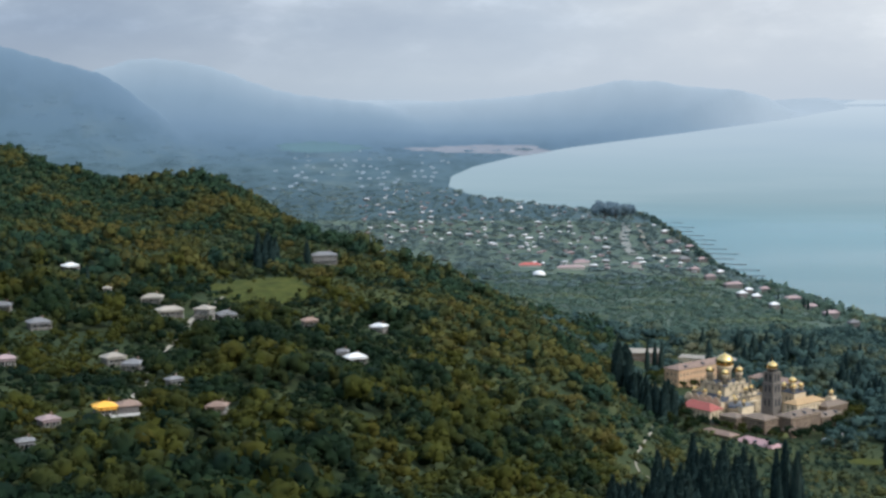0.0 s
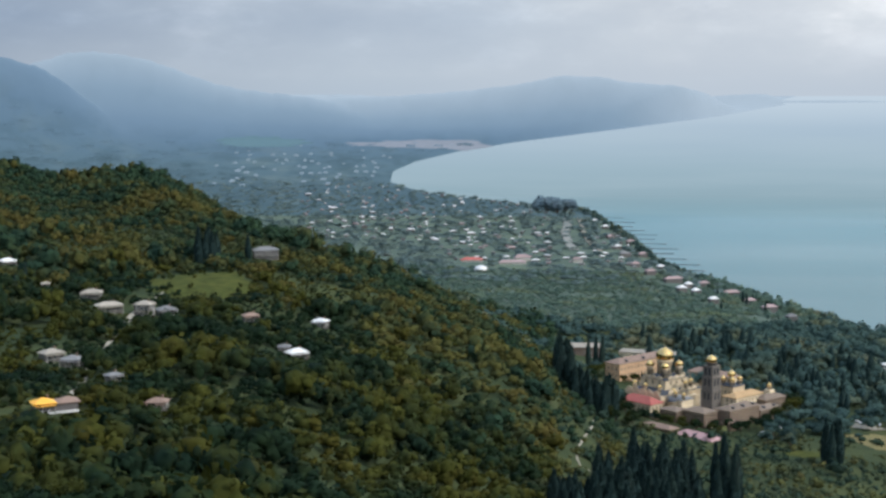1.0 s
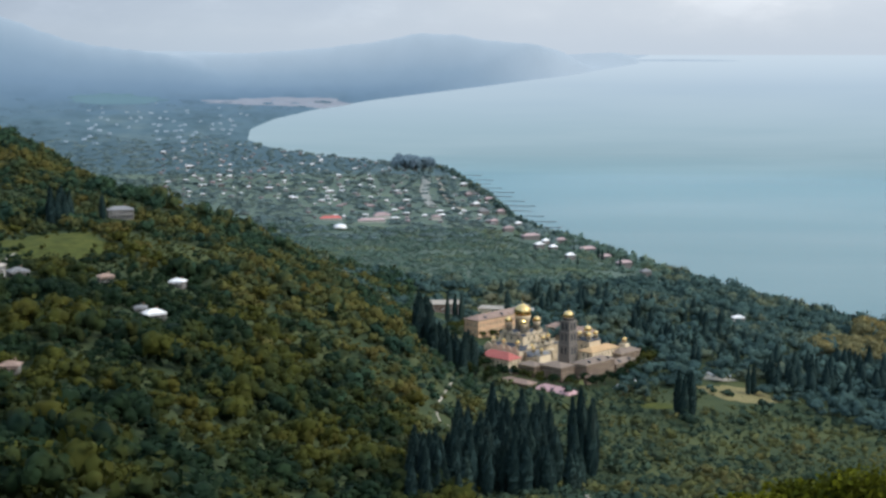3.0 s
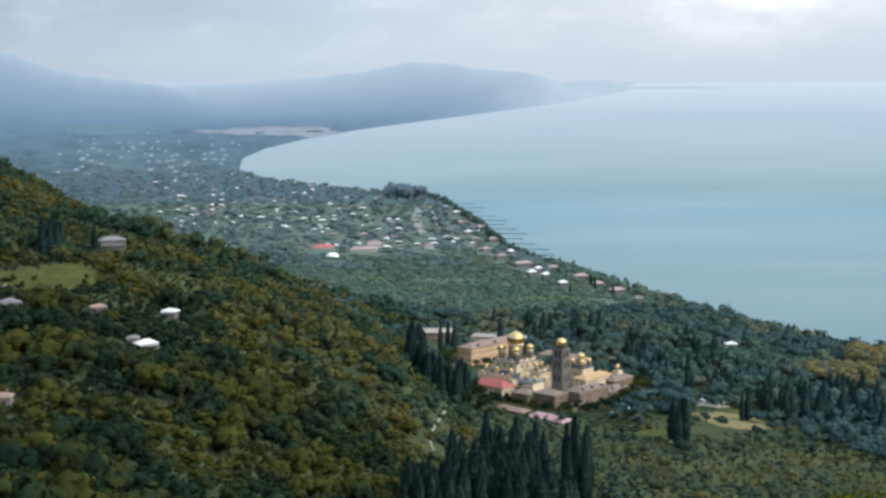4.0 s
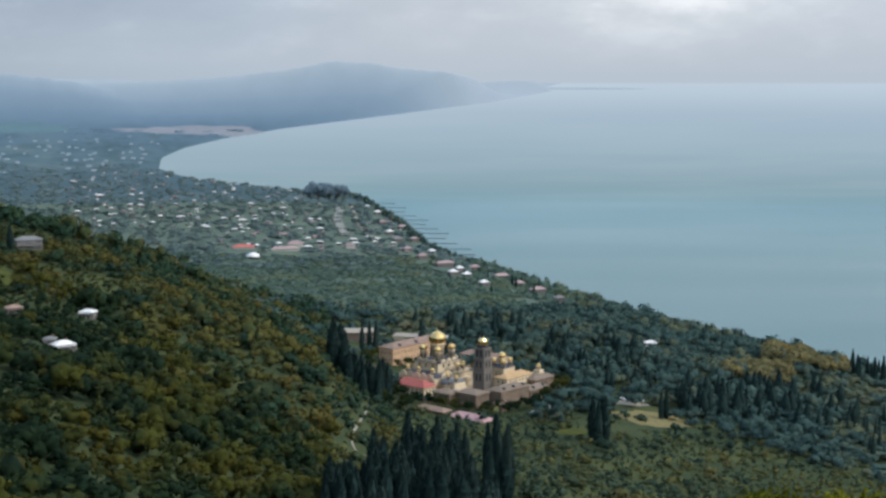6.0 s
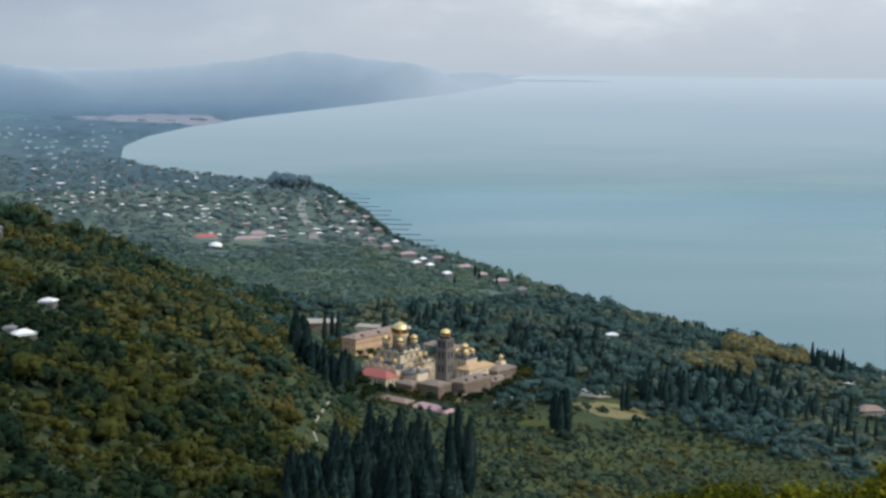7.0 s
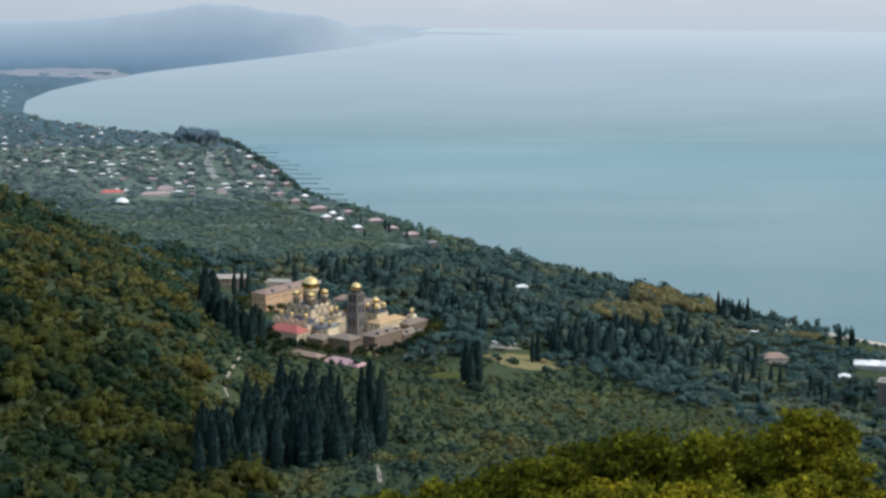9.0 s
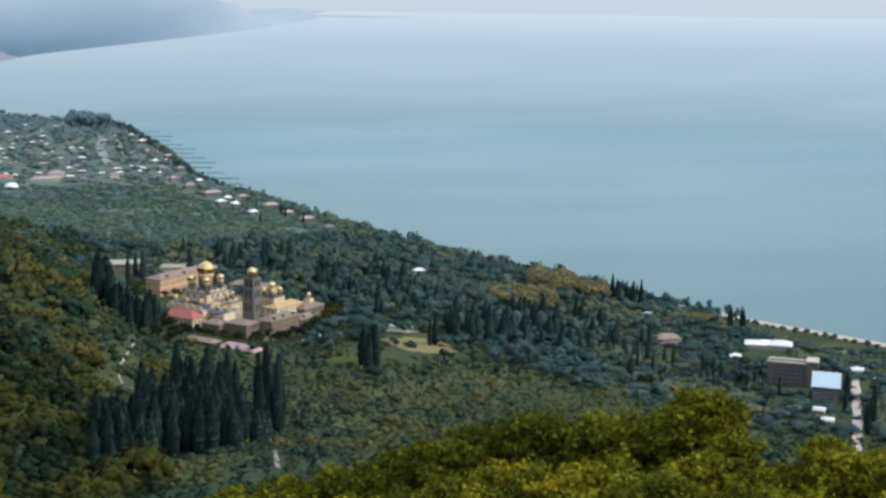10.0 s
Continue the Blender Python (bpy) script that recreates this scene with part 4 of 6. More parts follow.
def cypress_grove(a0, a1, r0, r1, n, h0, h1, label, group, gap=5.5, wide=1.0):
    placed, tries = [], 0
    while len(placed) < n and tries < n * 60:
        tries += 1
        a, r = seed_cyp.uniform(a0, a1), seed_cyp.uniform(r0, r1)
        x, y = (float(c) for c in polar(a, r))
        if all((x - p) ** 2 + (y - q) ** 2 > gap * gap for p, q in placed) and clear_of(np.array([x]), np.array([y]))[0]:
            placed.append((x, y))
            cypress(x, y, seed_cyp.uniform(h0, h1), label, group, wide)


SPINDLES = [spindle(200 + s, 60) for s in range(4)]


def cypress_belt(name, belts, label):
    """Far cypresses, joined into one mesh: bearings, distances, number, heights, breadth of each belt."""
    xs, ys, hs, ws = [], [], [], []
    for a0, a1, r0, r1, n, h0, h1, wide in belts:
        for _ in range(n):
            px, py = polar(seed_cyp.uniform(a0, a1), seed_cyp.uniform(r0, r1))
            if clear_of(np.array([px]), np.array([py]))[0] and shore(px, py) > 14:
                xs.append(float(px))
                ys.append(float(py))
                hs.append(seed_cyp.uniform(h0, h1))
                ws.append(wide)
    h, w = np.array(hs), np.array(ws)
    stand(name, SPINDLES, np.array(xs), np.array(ys), h * w, 1 / w, M_CYPRESS, label, 0.3)


LOW = "dark cypress in the dense grove below the monastery"
cypress_grove(-4.6, -2.2, 540, 640, 46, 15, 25, LOW, "cypress grove on the slope", 3.8, 1.5)
cypress_grove(-2.9, 1.4, 590, 720, 92, 17, 31, LOW, "cypress grove on the slope", 4.2, 1.5)
cypress_grove(-1.5, 1.2, 710, 810, 34, 21, 35, LOW, "cypress grove on the slope", 4.4, 1.4)
cypress_grove(2.0, 2.95, 700, 790, 13, 30, 40, "very tall cypress beside the path", "cypresses by the path", 4.0)
cypress_grove(1.9, 2.4, 600, 660, 3, 17, 22, "dark bushy cypress beside the path", "cypresses by the path", 4.0, 1.7)
cypress_grove(-4.3, -3.5, 1045, 1082, 13, 30, 38, "dark cypress beside the monastery wing", "cypresses by the monastery", 3.2, 1.45)
cypress_grove(-3.6, -2.4, 1030, 1072, 24, 19, 27, "dark cypress beside the monastery wing", "cypresses by the monastery", 3.4, 1.5)
cypress_grove(-2.40, -2.0, 1045, 1062, 5, 28, 33, "dark cypress beside the monastery wing", "cypresses by the monastery", 2.8, 1.5)
cypress_grove(-3.1, -2.2, 1200, 1240, 4, 22, 28, "dark cypress behind the monastery", "cypresses by the monastery", 5)
cypress_grove(6.3, 7.0, 965, 985, 5, 27, 32, "dense clump cypress at the clearing", "cypresses at the clearing", 3.2, 1.2)
cypress_grove(8.4, 8.7, 1050, 1062, 1, 16, 17, "single slim cypress at the dry clearing", "cypresses at the clearing")
cypress_grove(9.0, 9.3, 1090, 1110, 2, 22, 25, "tall cypress at the edge of the clearing", "cypresses at the clearing", 4)
cypress_grove(16.2, 17.6, 1400, 1470, 11, 22, 31, "tall cypress of the clump on the shore", "shore cypresses", 6)
cypress_grove(21.0, 22.0, 1370, 1395, 5, 18, 24, "tall cypress beside the beach", "shore cypresses", 5)
cypress_grove(25.6, 25.9, 1060, 1140, 4, 17, 22, "dark cypress lining the road", "roadside cypresses", 6)
cypress_grove(26.45, 26.9, 980, 1120, 7, 17, 23, "dark cypress lining the road", "roadside cypresses", 6)
cypress_grove(-18.62, -17.85, *(math.hypot(*sight(-18.2, 6.8)[:2]) + k for k in (-8, 12)), 10, 21, 26, "dark cypress above the hill meadow", "hill cypresses", 3, 1.5)
cypress_grove(-16.75, -16.55, 1005, 1015, 2, 16, 19, "dark cypress beside the large house", "hill cypresses", 3, 1.2)
cypress_grove(-26.5, -24, 700, 900, 4, 12, 17, "small cypress on the hill", "hill cypresses", 8)

cypress_belt("park_cypresses", [(9.6, 12.2, 1115, 1200, 26, 18, 28, 1.8), (11.8, 16, 1130, 1290, 34, 16, 26, 1.9), (-1.5, 8.5, 1270, 1420, 44, 17, 24, 1.9), (3.5, 9.5, 1180, 1300, 26, 15, 22, 1.8)],
             "dark cypresses and conifers among the park trees")
cypress_belt("shore_cypresses", [(15.8, 19, 1080, 1250, 22, 17, 25, 1.0), (10.0, 15.5, 1540, 1680, 40, 13, 20, 1.2), (2.0, 10.0, 1750, 2050, 34, 11, 17, 1.3), (20, 23.5, 1100, 1180, 18, 13, 20, 1.0)],
             "slim dark cypresses along the shore and in gardens")

# broad trees that stand alone
BROAD = [(mesh_np("crown", v * [1, 1, 1] + [0, 0, 0.55], f, M_HILL)) for v, f, _ in [crown(80 + s, 7, 1, 175, 0.14, 0.95) for s in range(4)]]
BROAD_AUTUMN = [mesh_np("crown", v + [0, 0, 0.55], f, M_AUTUMN) for v, f, _ in [crown(90 + s, 7, 1, 260, 0.13, 0.8) for s in range(3)]]
BROAD_WOOD = [mesh_np("crown", v + [0, 0, 0.55], f, M_WOOD) for v, f, _ in [crown(95 + s, 7, 1, 150, 0.15, 1.1) for s in range(3)]]
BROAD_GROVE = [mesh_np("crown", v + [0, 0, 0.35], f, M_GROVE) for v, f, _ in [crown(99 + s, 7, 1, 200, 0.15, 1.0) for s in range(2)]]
BROAD_TRUNK = trunk_mesh("trunk", 0.95, 0.07, 4, 9)


def broad_tree(x, y, rad, crowns, label, group, tall=1.0, name="broadleaf_tree"):
    ob = thing(name, x, y, float(height(x, y)) - 0.2, seed_cyp.uniform(0, 360), label, "tree", group)
    s = Matrix.Diagonal((rad, rad, rad * tall, 1))
    part("trunk", BROAD_TRUNK, ob, m=s)
    part("crown", seed_cyp.choice(crowns), ob, m=s)


def broad_row(a0, a1, r0, r1, n, s0, s1, crowns, label, group, tall=1.0):
    for i in range(n):
        a, r = seed_cyp.uniform(a0, a1), seed_cyp.uniform(r0, r1)
        x, y = (float(c) for c in polar(a, r))
        broad_tree(x, y, seed_cyp.uniform(s0, s1), crowns, label, group, tall)


broad_row(12.8, 16.2, 1390, 1500, 30, 8, 12, BROAD_AUTUMN, "broad tree with yellow-brown autumn leaves", "autumn trees", 1.2)
broad_row(11.6, 14.0, 1290, 1350, 18, 8, 11, BROAD_AUTUMN, "broad tree with ochre leaves in the park", "autumn trees", 1.2)
broad_row(19.3, 21.0, 1360, 1400, 7, 5, 7, BROAD_AUTUMN, "ochre-leaved tree close to the beach", "autumn trees", 1.1)
broad_row(8.0, 8.5, 1135, 1150, 1, 8, 8.2, BROAD_WOOD, "round dark tree behind the clearing", "park trees", 1.1)
broad_row(3.6, 5.2, 1010, 1090, 7, 6, 8, BROAD_WOOD, "round dark tree beside the monastery wall", "park trees", 1.0)
broad_row(-2.6, -1.2, 1020, 1075, 7, 4, 6, BROAD, "broadleaf tree below the monastery wing", "monastery trees", 1.1)
broad_row(-5.2, -3.6, 3480, 3640, 26, 12, 16, BROAD_GROVE, "big tree of the headland grove, blue haze in its colour", "headland grove", 1.35)
broad_row(19.6, 22.2, 1120, 1200, 12, 4, 6, BROAD_WOOD, "garden tree near the shore buildings", "park trees", 1.2)

# hill trees along the lower slope, one by one
x, y = scatter(-29, -5, 372, 395.5, 7.8, rng)
for px, py in list(zip(x, y))[:90]:
    broad_tree(float(px), float(py), seed_cyp.uniform(3.0, 4.6), BROAD, "olive-green broadleaf tree on the hillside", "hillside trees", seed_cyp.uniform(0.95, 1.3))

# near trees below the lookout
def leafy_crown(seed, boughs, leaves_each):
    """A crown of height 1 and radius about 0.5, built of boughs that each carry small leaves, with gaps between them."""
    r = np.random.default_rng(seed)
    vs, fs, base = [], [], 0
    bv, bf = ICO[1]
    for i in range(boughs):
        h = r.uniform(0.12, 0.90)
        reach = 0.40 * math.sin(math.pi * min(1.0, 0.18 + h * 0.78)) ** 0.7
        a, k = i * 2.399, r.uniform(0.35, 1.12)
        c = np.array([math.cos(a) * reach * k, math.sin(a) * reach * k, h])
        s = r.uniform(0.05, 0.12)
        v = bv * (1 + r.normal(0, 0.2, (len(bv), 1))) * s * np.array([0.35, 0.35, 0.28]) + c
        vs.append(v)
        fs.append(bf + base)
        base += len(v)
        d = r.normal(0, 1, (leaves_each, 3))
        d[:, 2] += 0.3
        d /= np.linalg.norm(d, axis=1)[:, None]
        cv, cf = leaf_cards(c + d * s * np.array([1.15, 1.15, 0.75]) * r.uniform(0.45, 1.45, (leaves_each, 1)), d, 0.026, r)
        vs.append(cv)
        fs.append(cf + base)
        base += len(cv)
    v = np.concatenate(vs)
    v[:, 2] *= 1.0 / v[:, 2].max()
    return v, np.concatenate(fs)


NEAR_CROWN = [mesh_np("crown", *leafy_crown(120 + s, 74, 66), M_NEAR) for s in range(5)]
NEAR_TRUNK = trunk_mesh("trunk", 0.62, 0.018, 8, 31, 0.42)
NEAR_LABEL = "yellow-green broadleaf tree with small leaves below the lookout"


def near_tree(a, r, top_dip, wide):
    """A tree whose top shows at an angle below the level; wide: its breadth."""
    x, y = (float(c) for c in polar(a, r))
    top = EYE.z - r * math.tan(radians(top_dip))
    z = float(height(x, y))
    ob = thing("near_tree", x, y, z - 0.2, seed_cyp.uniform(0, 360), NEAR_LABEL, "tree", "trees below the lookout")
    tall, round_h = top - z + 0.2, wide * seed_cyp.uniform(0.85, 1.05)
    part("trunk", NEAR_TRUNK, ob, m=Matrix.Diagonal((wide, wide, tall, 1)))
    part("crown", seed_cyp.choice(NEAR_CROWN), ob, m=Matrix.Translation((0, 0, tall - round_h)) @ Matrix.Diagonal((wide, wide, round_h, 1)))


for a, r, dip, wide in [(20.4, 74, 14.6, 5.2), (19.2, 77, 15.7, 5.6), (21.5, 71, 16.3, 4.2), (17.9, 80, 15.9, 5.4), (16.4, 77, 15.8, 5.8), (14.9, 84, 16.3, 5.6), (13.5, 80, 15.8, 6.2), (11.6, 84, 16.3, 6.0), (9.8, 79, 17.0, 6.0),
                         (7.7, 84, 17.6, 5.8), (5.5, 80, 18.1, 5.6), (3.4, 86, 18.5, 5.4), (1.4, 84, 18.9, 5.0), (-0.6, 88, 19.3, 5.0), (23.2, 78, 17.5, 5.0), (25.5, 75, 16.2, 4.8), (27.1, 78, 16.5, 5.4), (29.2, 72, 16.0, 6.0), (31.5, 74, 16.0, 6.0),
                         (20.0, 62, 17.2, 4.4), (18.2, 58, 17.9, 4.4), (16.2, 61, 17.5, 4.6), (14.2, 58, 18.1, 4.4), (12.4, 62, 17.9, 4.6), (10.5, 58, 18.7, 4.4), (8.4, 64, 19.0, 4.6), (6.2, 66, 19.3, 4.6), (22.2, 58, 18.1, 4.4),
                         (24.4, 60, 18.3, 4.4), (26.4, 57, 18.4, 4.4), (28.4, 60, 18.0, 4.6)]:
    near_tree(a, r, dip, wide * 1.12)

# ---- buildings ----


def box(bm, x0, x1, y0, y1, z0, z1, bevel=0.0):
    r = bmesh.ops.create_cube(bm, size=1.0)
    for v in r["verts"]:
        v.co = Vector((x0 + (v.co.x + 0.5) * (x1 - x0), y0 + (v.co.y + 0.5) * (y1 - y0), z0 + (v.co.z + 0.5) * (z1 - z0)))
    if bevel:
        es = {e for v in r["verts"] for e in v.link_edges}
        bmesh.ops.bevel(bm, geom=list(es), offset=bevel, segments=1, affect="EDGES")


def hip_roof(bm, w, d, z, rise, eave=0.7, hip=0.5, thick=0.25, gable=False):
    """A roof with thick eaves: hipped, or gabled along x."""
    hx, hy = w / 2 + eave, d / 2 + eave
    cut = 0.0 if gable else min(hx, hy) * hip * 2
    rx = max(hx - cut, 0.05)
    low = [bm.verts.new((sx * hx, sy * hy, z - thick)) for sx, sy in ((-1, -1), (1, -1), (1, 1), (-1, 1))]
    up = [bm.verts.new((sx * hx, sy * hy, z)) for sx, sy in ((-1, -1), (1, -1), (1, 1), (-1, 1))]
    a, b = bm.verts.new((-rx, 0, z + rise)), bm.verts.new((rx, 0, z + rise))
    bm.faces.new(low[::-1])
    for i in range(4):
        bm.faces.new((low[i], low[(i + 1) % 4], up[(i + 1) % 4], up[i]))
    bm.faces.new((up[0], up[1], b, a))
    bm.faces.new((up[2], up[3], a, b))
    bm.faces.new((up[1], up[2], b))
    bm.faces.new((up[3], up[0], a))


def lathe(bm, profile, seg=20, x=0.0, y=0.0, z=0.0):
    rows = []
    for r, h in profile:
        rows.append([bm.verts.new((x + math.cos(j * 2 * math.pi / seg) * max(r, 0.002), y + math.sin(j * 2 * math.pi / seg) * max(r, 0.002), z + h)) for j in range(seg)])
    for u, v in zip(rows, rows[1:]):
        for j in range(seg):
            f = bm.faces.new((u[j], u[(j + 1) % seg], v[(j + 1) % seg], v[j]))
            f.smooth = True
    bm.faces.new(rows[0][::-1])
    bm.faces.new(rows[-1])


def shared(name, bm, mat):
    me = bpy.data.meshes.new(name)
    bm.to_mesh(me)
    bm.free()
    me.materials.append(mat)
    return me


def window_mesh(name, w, h, arched=False):
    """A pane set back in a raised frame, facing -y."""
    bm = bmesh.new()
    box(bm, -w / 2, w / 2, -0.05, 0.12, 0, h)
    if arched:
        lathe_pts = [bm.verts.new((math.cos(t) * w / 2, -0.05, h + math.sin(t) * w / 2)) for t in [i * math.pi / 6 for i in range(7)]]
        bm.faces.new(lathe_pts[::-1])
    return shared(name, bm, M_GLASS)


def frame_mesh(name, w, h, mat):
    bm = bmesh.new()
    t = 0.14
    box(bm, -w / 2 - t, -w / 2, -0.12, 0.1, -t, h + t)
    box(bm, w / 2, w / 2 + t, -0.12, 0.1, -t, h + t)
    box(bm, -w / 2, w / 2, -0.12, 0.1, h, h + t)
    box(bm, -w / 2 - t * 1.5, w / 2 + t * 1.5, -0.22, 0.1, -t, 0)
    return shared(name, bm, mat)


WIN, WIN_TALL = window_mesh("window", 1.1, 1.5), window_mesh("window", 1.2, 2.2, True)
WIN_FRAME, TALL_FRAME = frame_mesh("window_frame", 1.1, 1.5, M_WHITEROOF), frame_mesh("window_frame", 1.2, 2.2, M_CREAM)


def windows_on(parent, side, length, offset, zs, gap, tall=False, margin=1.6, frames=True):
    """Rows of windows on one face of a box centred on its base: side is the turn of that face."""
    n = max(1, int((length - 2 * margin) / gap) + 1)
    for z in zs:
        for i in range(n):
            u = (i - (n - 1) / 2) * gap
            m = Matrix.Rotation(radians(side), 4, "Z") @ Matrix.Translation((u, -offset, z))
            w = part("window", WIN_TALL if tall else WIN, parent, m=m)
            if frames:
                part("frame", TALL_FRAME if tall else WIN_FRAME, w)


ROOFS = {"E": M_BEIGEROOF, "B2": M_BLUEROOF, "W": M_WHITEROOF, "G": M_GREYROOF, "P": M_PINKROOF, "O": M_ORANGE, "B": M_BROWNROOF, "R": M_REDROOF}


def house(x, y, w, d, storeys, turn, roof, label, group, detail=True, wall=None, z=None, rise=None, name="house"):
    gz = float(height(x, y)) if z is None else z
    ob = thing(name, x, y, gz, turn, label, "house", group)
    h = storeys * 2.9 + 0.4
    bm = bmesh.new()
    box(bm, -w / 2, w / 2, -d / 2, d / 2, -1.5, h, 0.06)
    part("wall", bm, ob, mat=wall or M_WALL)
    bm = bmesh.new()
    hip_roof(bm, w, d, h + 0.25, rise or d * 0.26)
    r = part("roof", bm, ob, mat=ROOFS[roof])
    if detail:
        bm = bmesh.new()
        box(bm, w * 0.2, w * 0.2 + 0.7, 0.6, 1.3, h, h + d * 0.26 + 1.0, 0.04)
        part("chimney", bm, ob, mat=M_STONE)
        windows_on(ob, 0, w, d / 2, [s * 2.9 + 0.9 for s in range(storeys)], 2.6)
        windows_on(ob, 90, d, w / 2, [s * 2.9 + 0.9 for s in range(storeys)], 2.8)
        bm = bmesh.new()
        box(bm, -w / 2 - 0.1, w / 2 + 0.1, -d / 2 - 1.7, -d / 2 - 0.01, 2.7, 2.85, 0.03)
        part("veranda_roof", bm, ob, mat=ROOFS[roof])
        for i in range(4):
            bm = bmesh.new()
            px = -w / 2 + 0.2 + i * (w - 0.4) / 3
            box(bm, px - 0.08, px + 0.08, -d / 2 - 1.6, -d / 2 - 1.44, -1.5, 2.7)
            part("post", bm, ob, mat=M_WALL)
    return ob


for h, (px, py, pz) in zip(HOUSES, PLOTS):
    a = math.degrees(math.atan2(px, py))
    ob = house(px, py, h[2] * 0.9, h[3] * 0.85, h[4], -a + h[5], h[6], h[7], "houses on the hill", wall=M_HILLWALL)
    if h[6] == "O":
        bm = bmesh.new()
        box(bm, h[2] / 2 + 0.05, h[2] / 2 + 8, -h[3] / 2 + 0.5, h[3] / 2 - 0.5, -1.5, 3.0, 0.05)
        part("annex", bm, ob, mat=M_DARKWALL)
        bm = bmesh.new()
        hip_roof(bm, 8.0, 7.0, 3.3, 1.7, 0.6)
        part("annex_roof", bm, ob, "brown tile roof", mat=M_BROWNROOF, m=Matrix.Translation((h[2] / 2 + 4.6, 0, 0)))
        bm = bmesh.new()
        box(bm, -h[2] / 2, h[2] / 2 + 8, -h[3] / 2 - 2.0, -h[3] / 2 - 1.85, -0.2, 0.8, 0.04)
        part("railing", bm, ob, "white balcony railing", mat=M_WHITEROOF)

# the town on the plain: a few house kinds copied over streets
KINDS = []
for (px, py), (w, d, st, roof) in zip(TOWN, [(13, 10, 1, "W"), (16, 11, 1, "W"), (11, 9, 2, "G"), (15, 10, 1, "P"), (20, 11, 2, "W"), (14, 12, 1, "G")]):
    KINDS.append(house(px, py, w, d, st, 20, roof, {"W": "small town house with a bright pale roof", "G": "town house with a grey roof", "P": "town house with a pink roof dulled by painted haze"}[roof], "houses of the town", False, rise=d * 0.2, wall=M_DARKWALL))
for px, py in TOWN[len(KINDS):]:
    r = math.hypot(px, py)
    p = drawn(np.array(px), np.array(py), height(px, py))
    k = float(squeeze(np.array(r)) / r) * seed_town.uniform(0.45, 0.85)
    src = seed_town.choice(KINDS)
    ob = copy_thing(src, Matrix.LocRotScale(Vector([float(c) for c in p]), Euler((0, 0, radians(seed_town.choice((0, 90)) + seed_town.uniform(-14, 14)))), None))
    ob.scale = (k, k, k)


def placed_house(a, dip, w, d, st, turn, roof, label, group, **kw):
    x, y, _ = sight(a, dip)
    return house(x, y, w, d, st, turn - a, roof, label, group, **kw)


PUB = "larger buildings of the town"
placed_house(-7.73, 6.80, 36, 14, 1, 4, "R", "long building with a bright red roof", PUB, detail=False)
placed_house(-6.09, 6.90, 44, 13, 1, 5, "P", "long pale building with a pinkish roof", PUB, detail=False)
placed_house(-5.7, 6.78, 26, 12, 2, 8, "P", "building with a pink hipped roof dulled by painted haze", PUB, detail=False, rise=5)
placed_house(-3.5, 6.83, 16, 10, 2, 12, "P", "pink building beside the river bed", PUB, detail=False)
for a, dip, w, roof in [(0.64, 7.95, 17, "W"), (1.89, 8.38, 15, "W"), (0.30, 7.60, 36, "P"), (2.57, 8.10, 32, "P"), (4.05, 8.65, 26, "P"), (1.2, 8.05, 14, "W"), (0.9, 7.8, 13, "W"), (1.5, 7.75, 20, "P"), (3.3, 8.4, 20, "P"),
                        (-0.6, 7.3, 22, "P"), (-1.2, 7.0, 18, "P"), (-1.6, 6.6, 26, "G"), (-0.2, 7.1, 15, "W"), (-1.9, 6.3, 16, "W"), (-2.2, 5.9, 18, "P"), (-2.4, 5.5, 18, "W"), (-0.9, 6.6, 24, "P"), (-1.4, 6.1, 22, "P"), (4.9, 9.0, 16, "G")]:
    placed_house(a, dip, w * 0.75, 9, 2, 25, roof, {"W": "white-roofed house along the shore", "P": "building near the shore with a pink roof dulled by painted haze", "G": "grey-roofed house along the shore"}[roof], "buildings along the shore", detail=False, rise=3.2, wall=M_DARKWALL)

# round white hall
x, y, z = sight(-7.36, 7.19)
ob = thing("domed_hall", x, y, z, 10, "white shell-roofed hall among trees", "hall")
bm = bmesh.new()
lathe(bm, [(9.5, -1.5), (9.5, 3.0)], 20)
part("wall", bm, ob, mat=M_WALL)
bm = bmesh.new()
lathe(bm, [(10.6, 2.9), (10.5, 3.4), (9.2, 5.6), (6.6, 7.6), (3.4, 8.8), (0.02, 9.2)], 20)
part("roof", bm, ob, mat=M_WHITEROOF)

# thin mast on the crest of the hill
x, y = (float(c) for c in polar(-13.53, 1075))
z = float(height(x, y))
ob = thing("mast", x, y, z, 0, "thin grey lattice mast on the crest of the hill", "mast")
for i in range(4):
    bm = bmesh.new()
    sx, sy = ((-1, -1), (1, -1), (1, 1), (-1, 1))[i]
    lathe(bm, [(0.06, -1.0), (0.04, 45.0)], 8, sx * 0.45, sy * 0.45, 0)
    part("leg", bm, ob, mat=M_CONCRETE)
for i in range(15):
    bm = bmesh.new()
    box(bm, -0.5, 0.5, -0.5, 0.5, 1.5 + i * 3, 1.62 + i * 3)
    part("brace", bm, ob, mat=M_CONCRETE)

# ---- the monastery ----
# a quadrangle turned on the plateau: u runs away to the right, v towards the right
U, V = Vector((0.65, 0.76, 0)).normalized(), Vector((0.76, -0.65, 0)).normalized()
MON = Vector((0, 1150, 0))
TURN_U = math.degrees(math.atan2(U.y, U.x))
BASE = 57.5
GROUP = "monastery buildings"


def spot(u, v):
    p = MON + U * u + V * v
    return p.x, p.y


ONION = [(0.82, 0.0), (0.88, 0.08), (0.97, 0.26), (1.0, 0.46), (0.965, 0.68), (0.86, 0.88), (0.68, 1.06), (0.46, 1.19), (0.24, 1.26), (0.10, 1.31), (0.05, 1.40), (0.02, 1.52)]


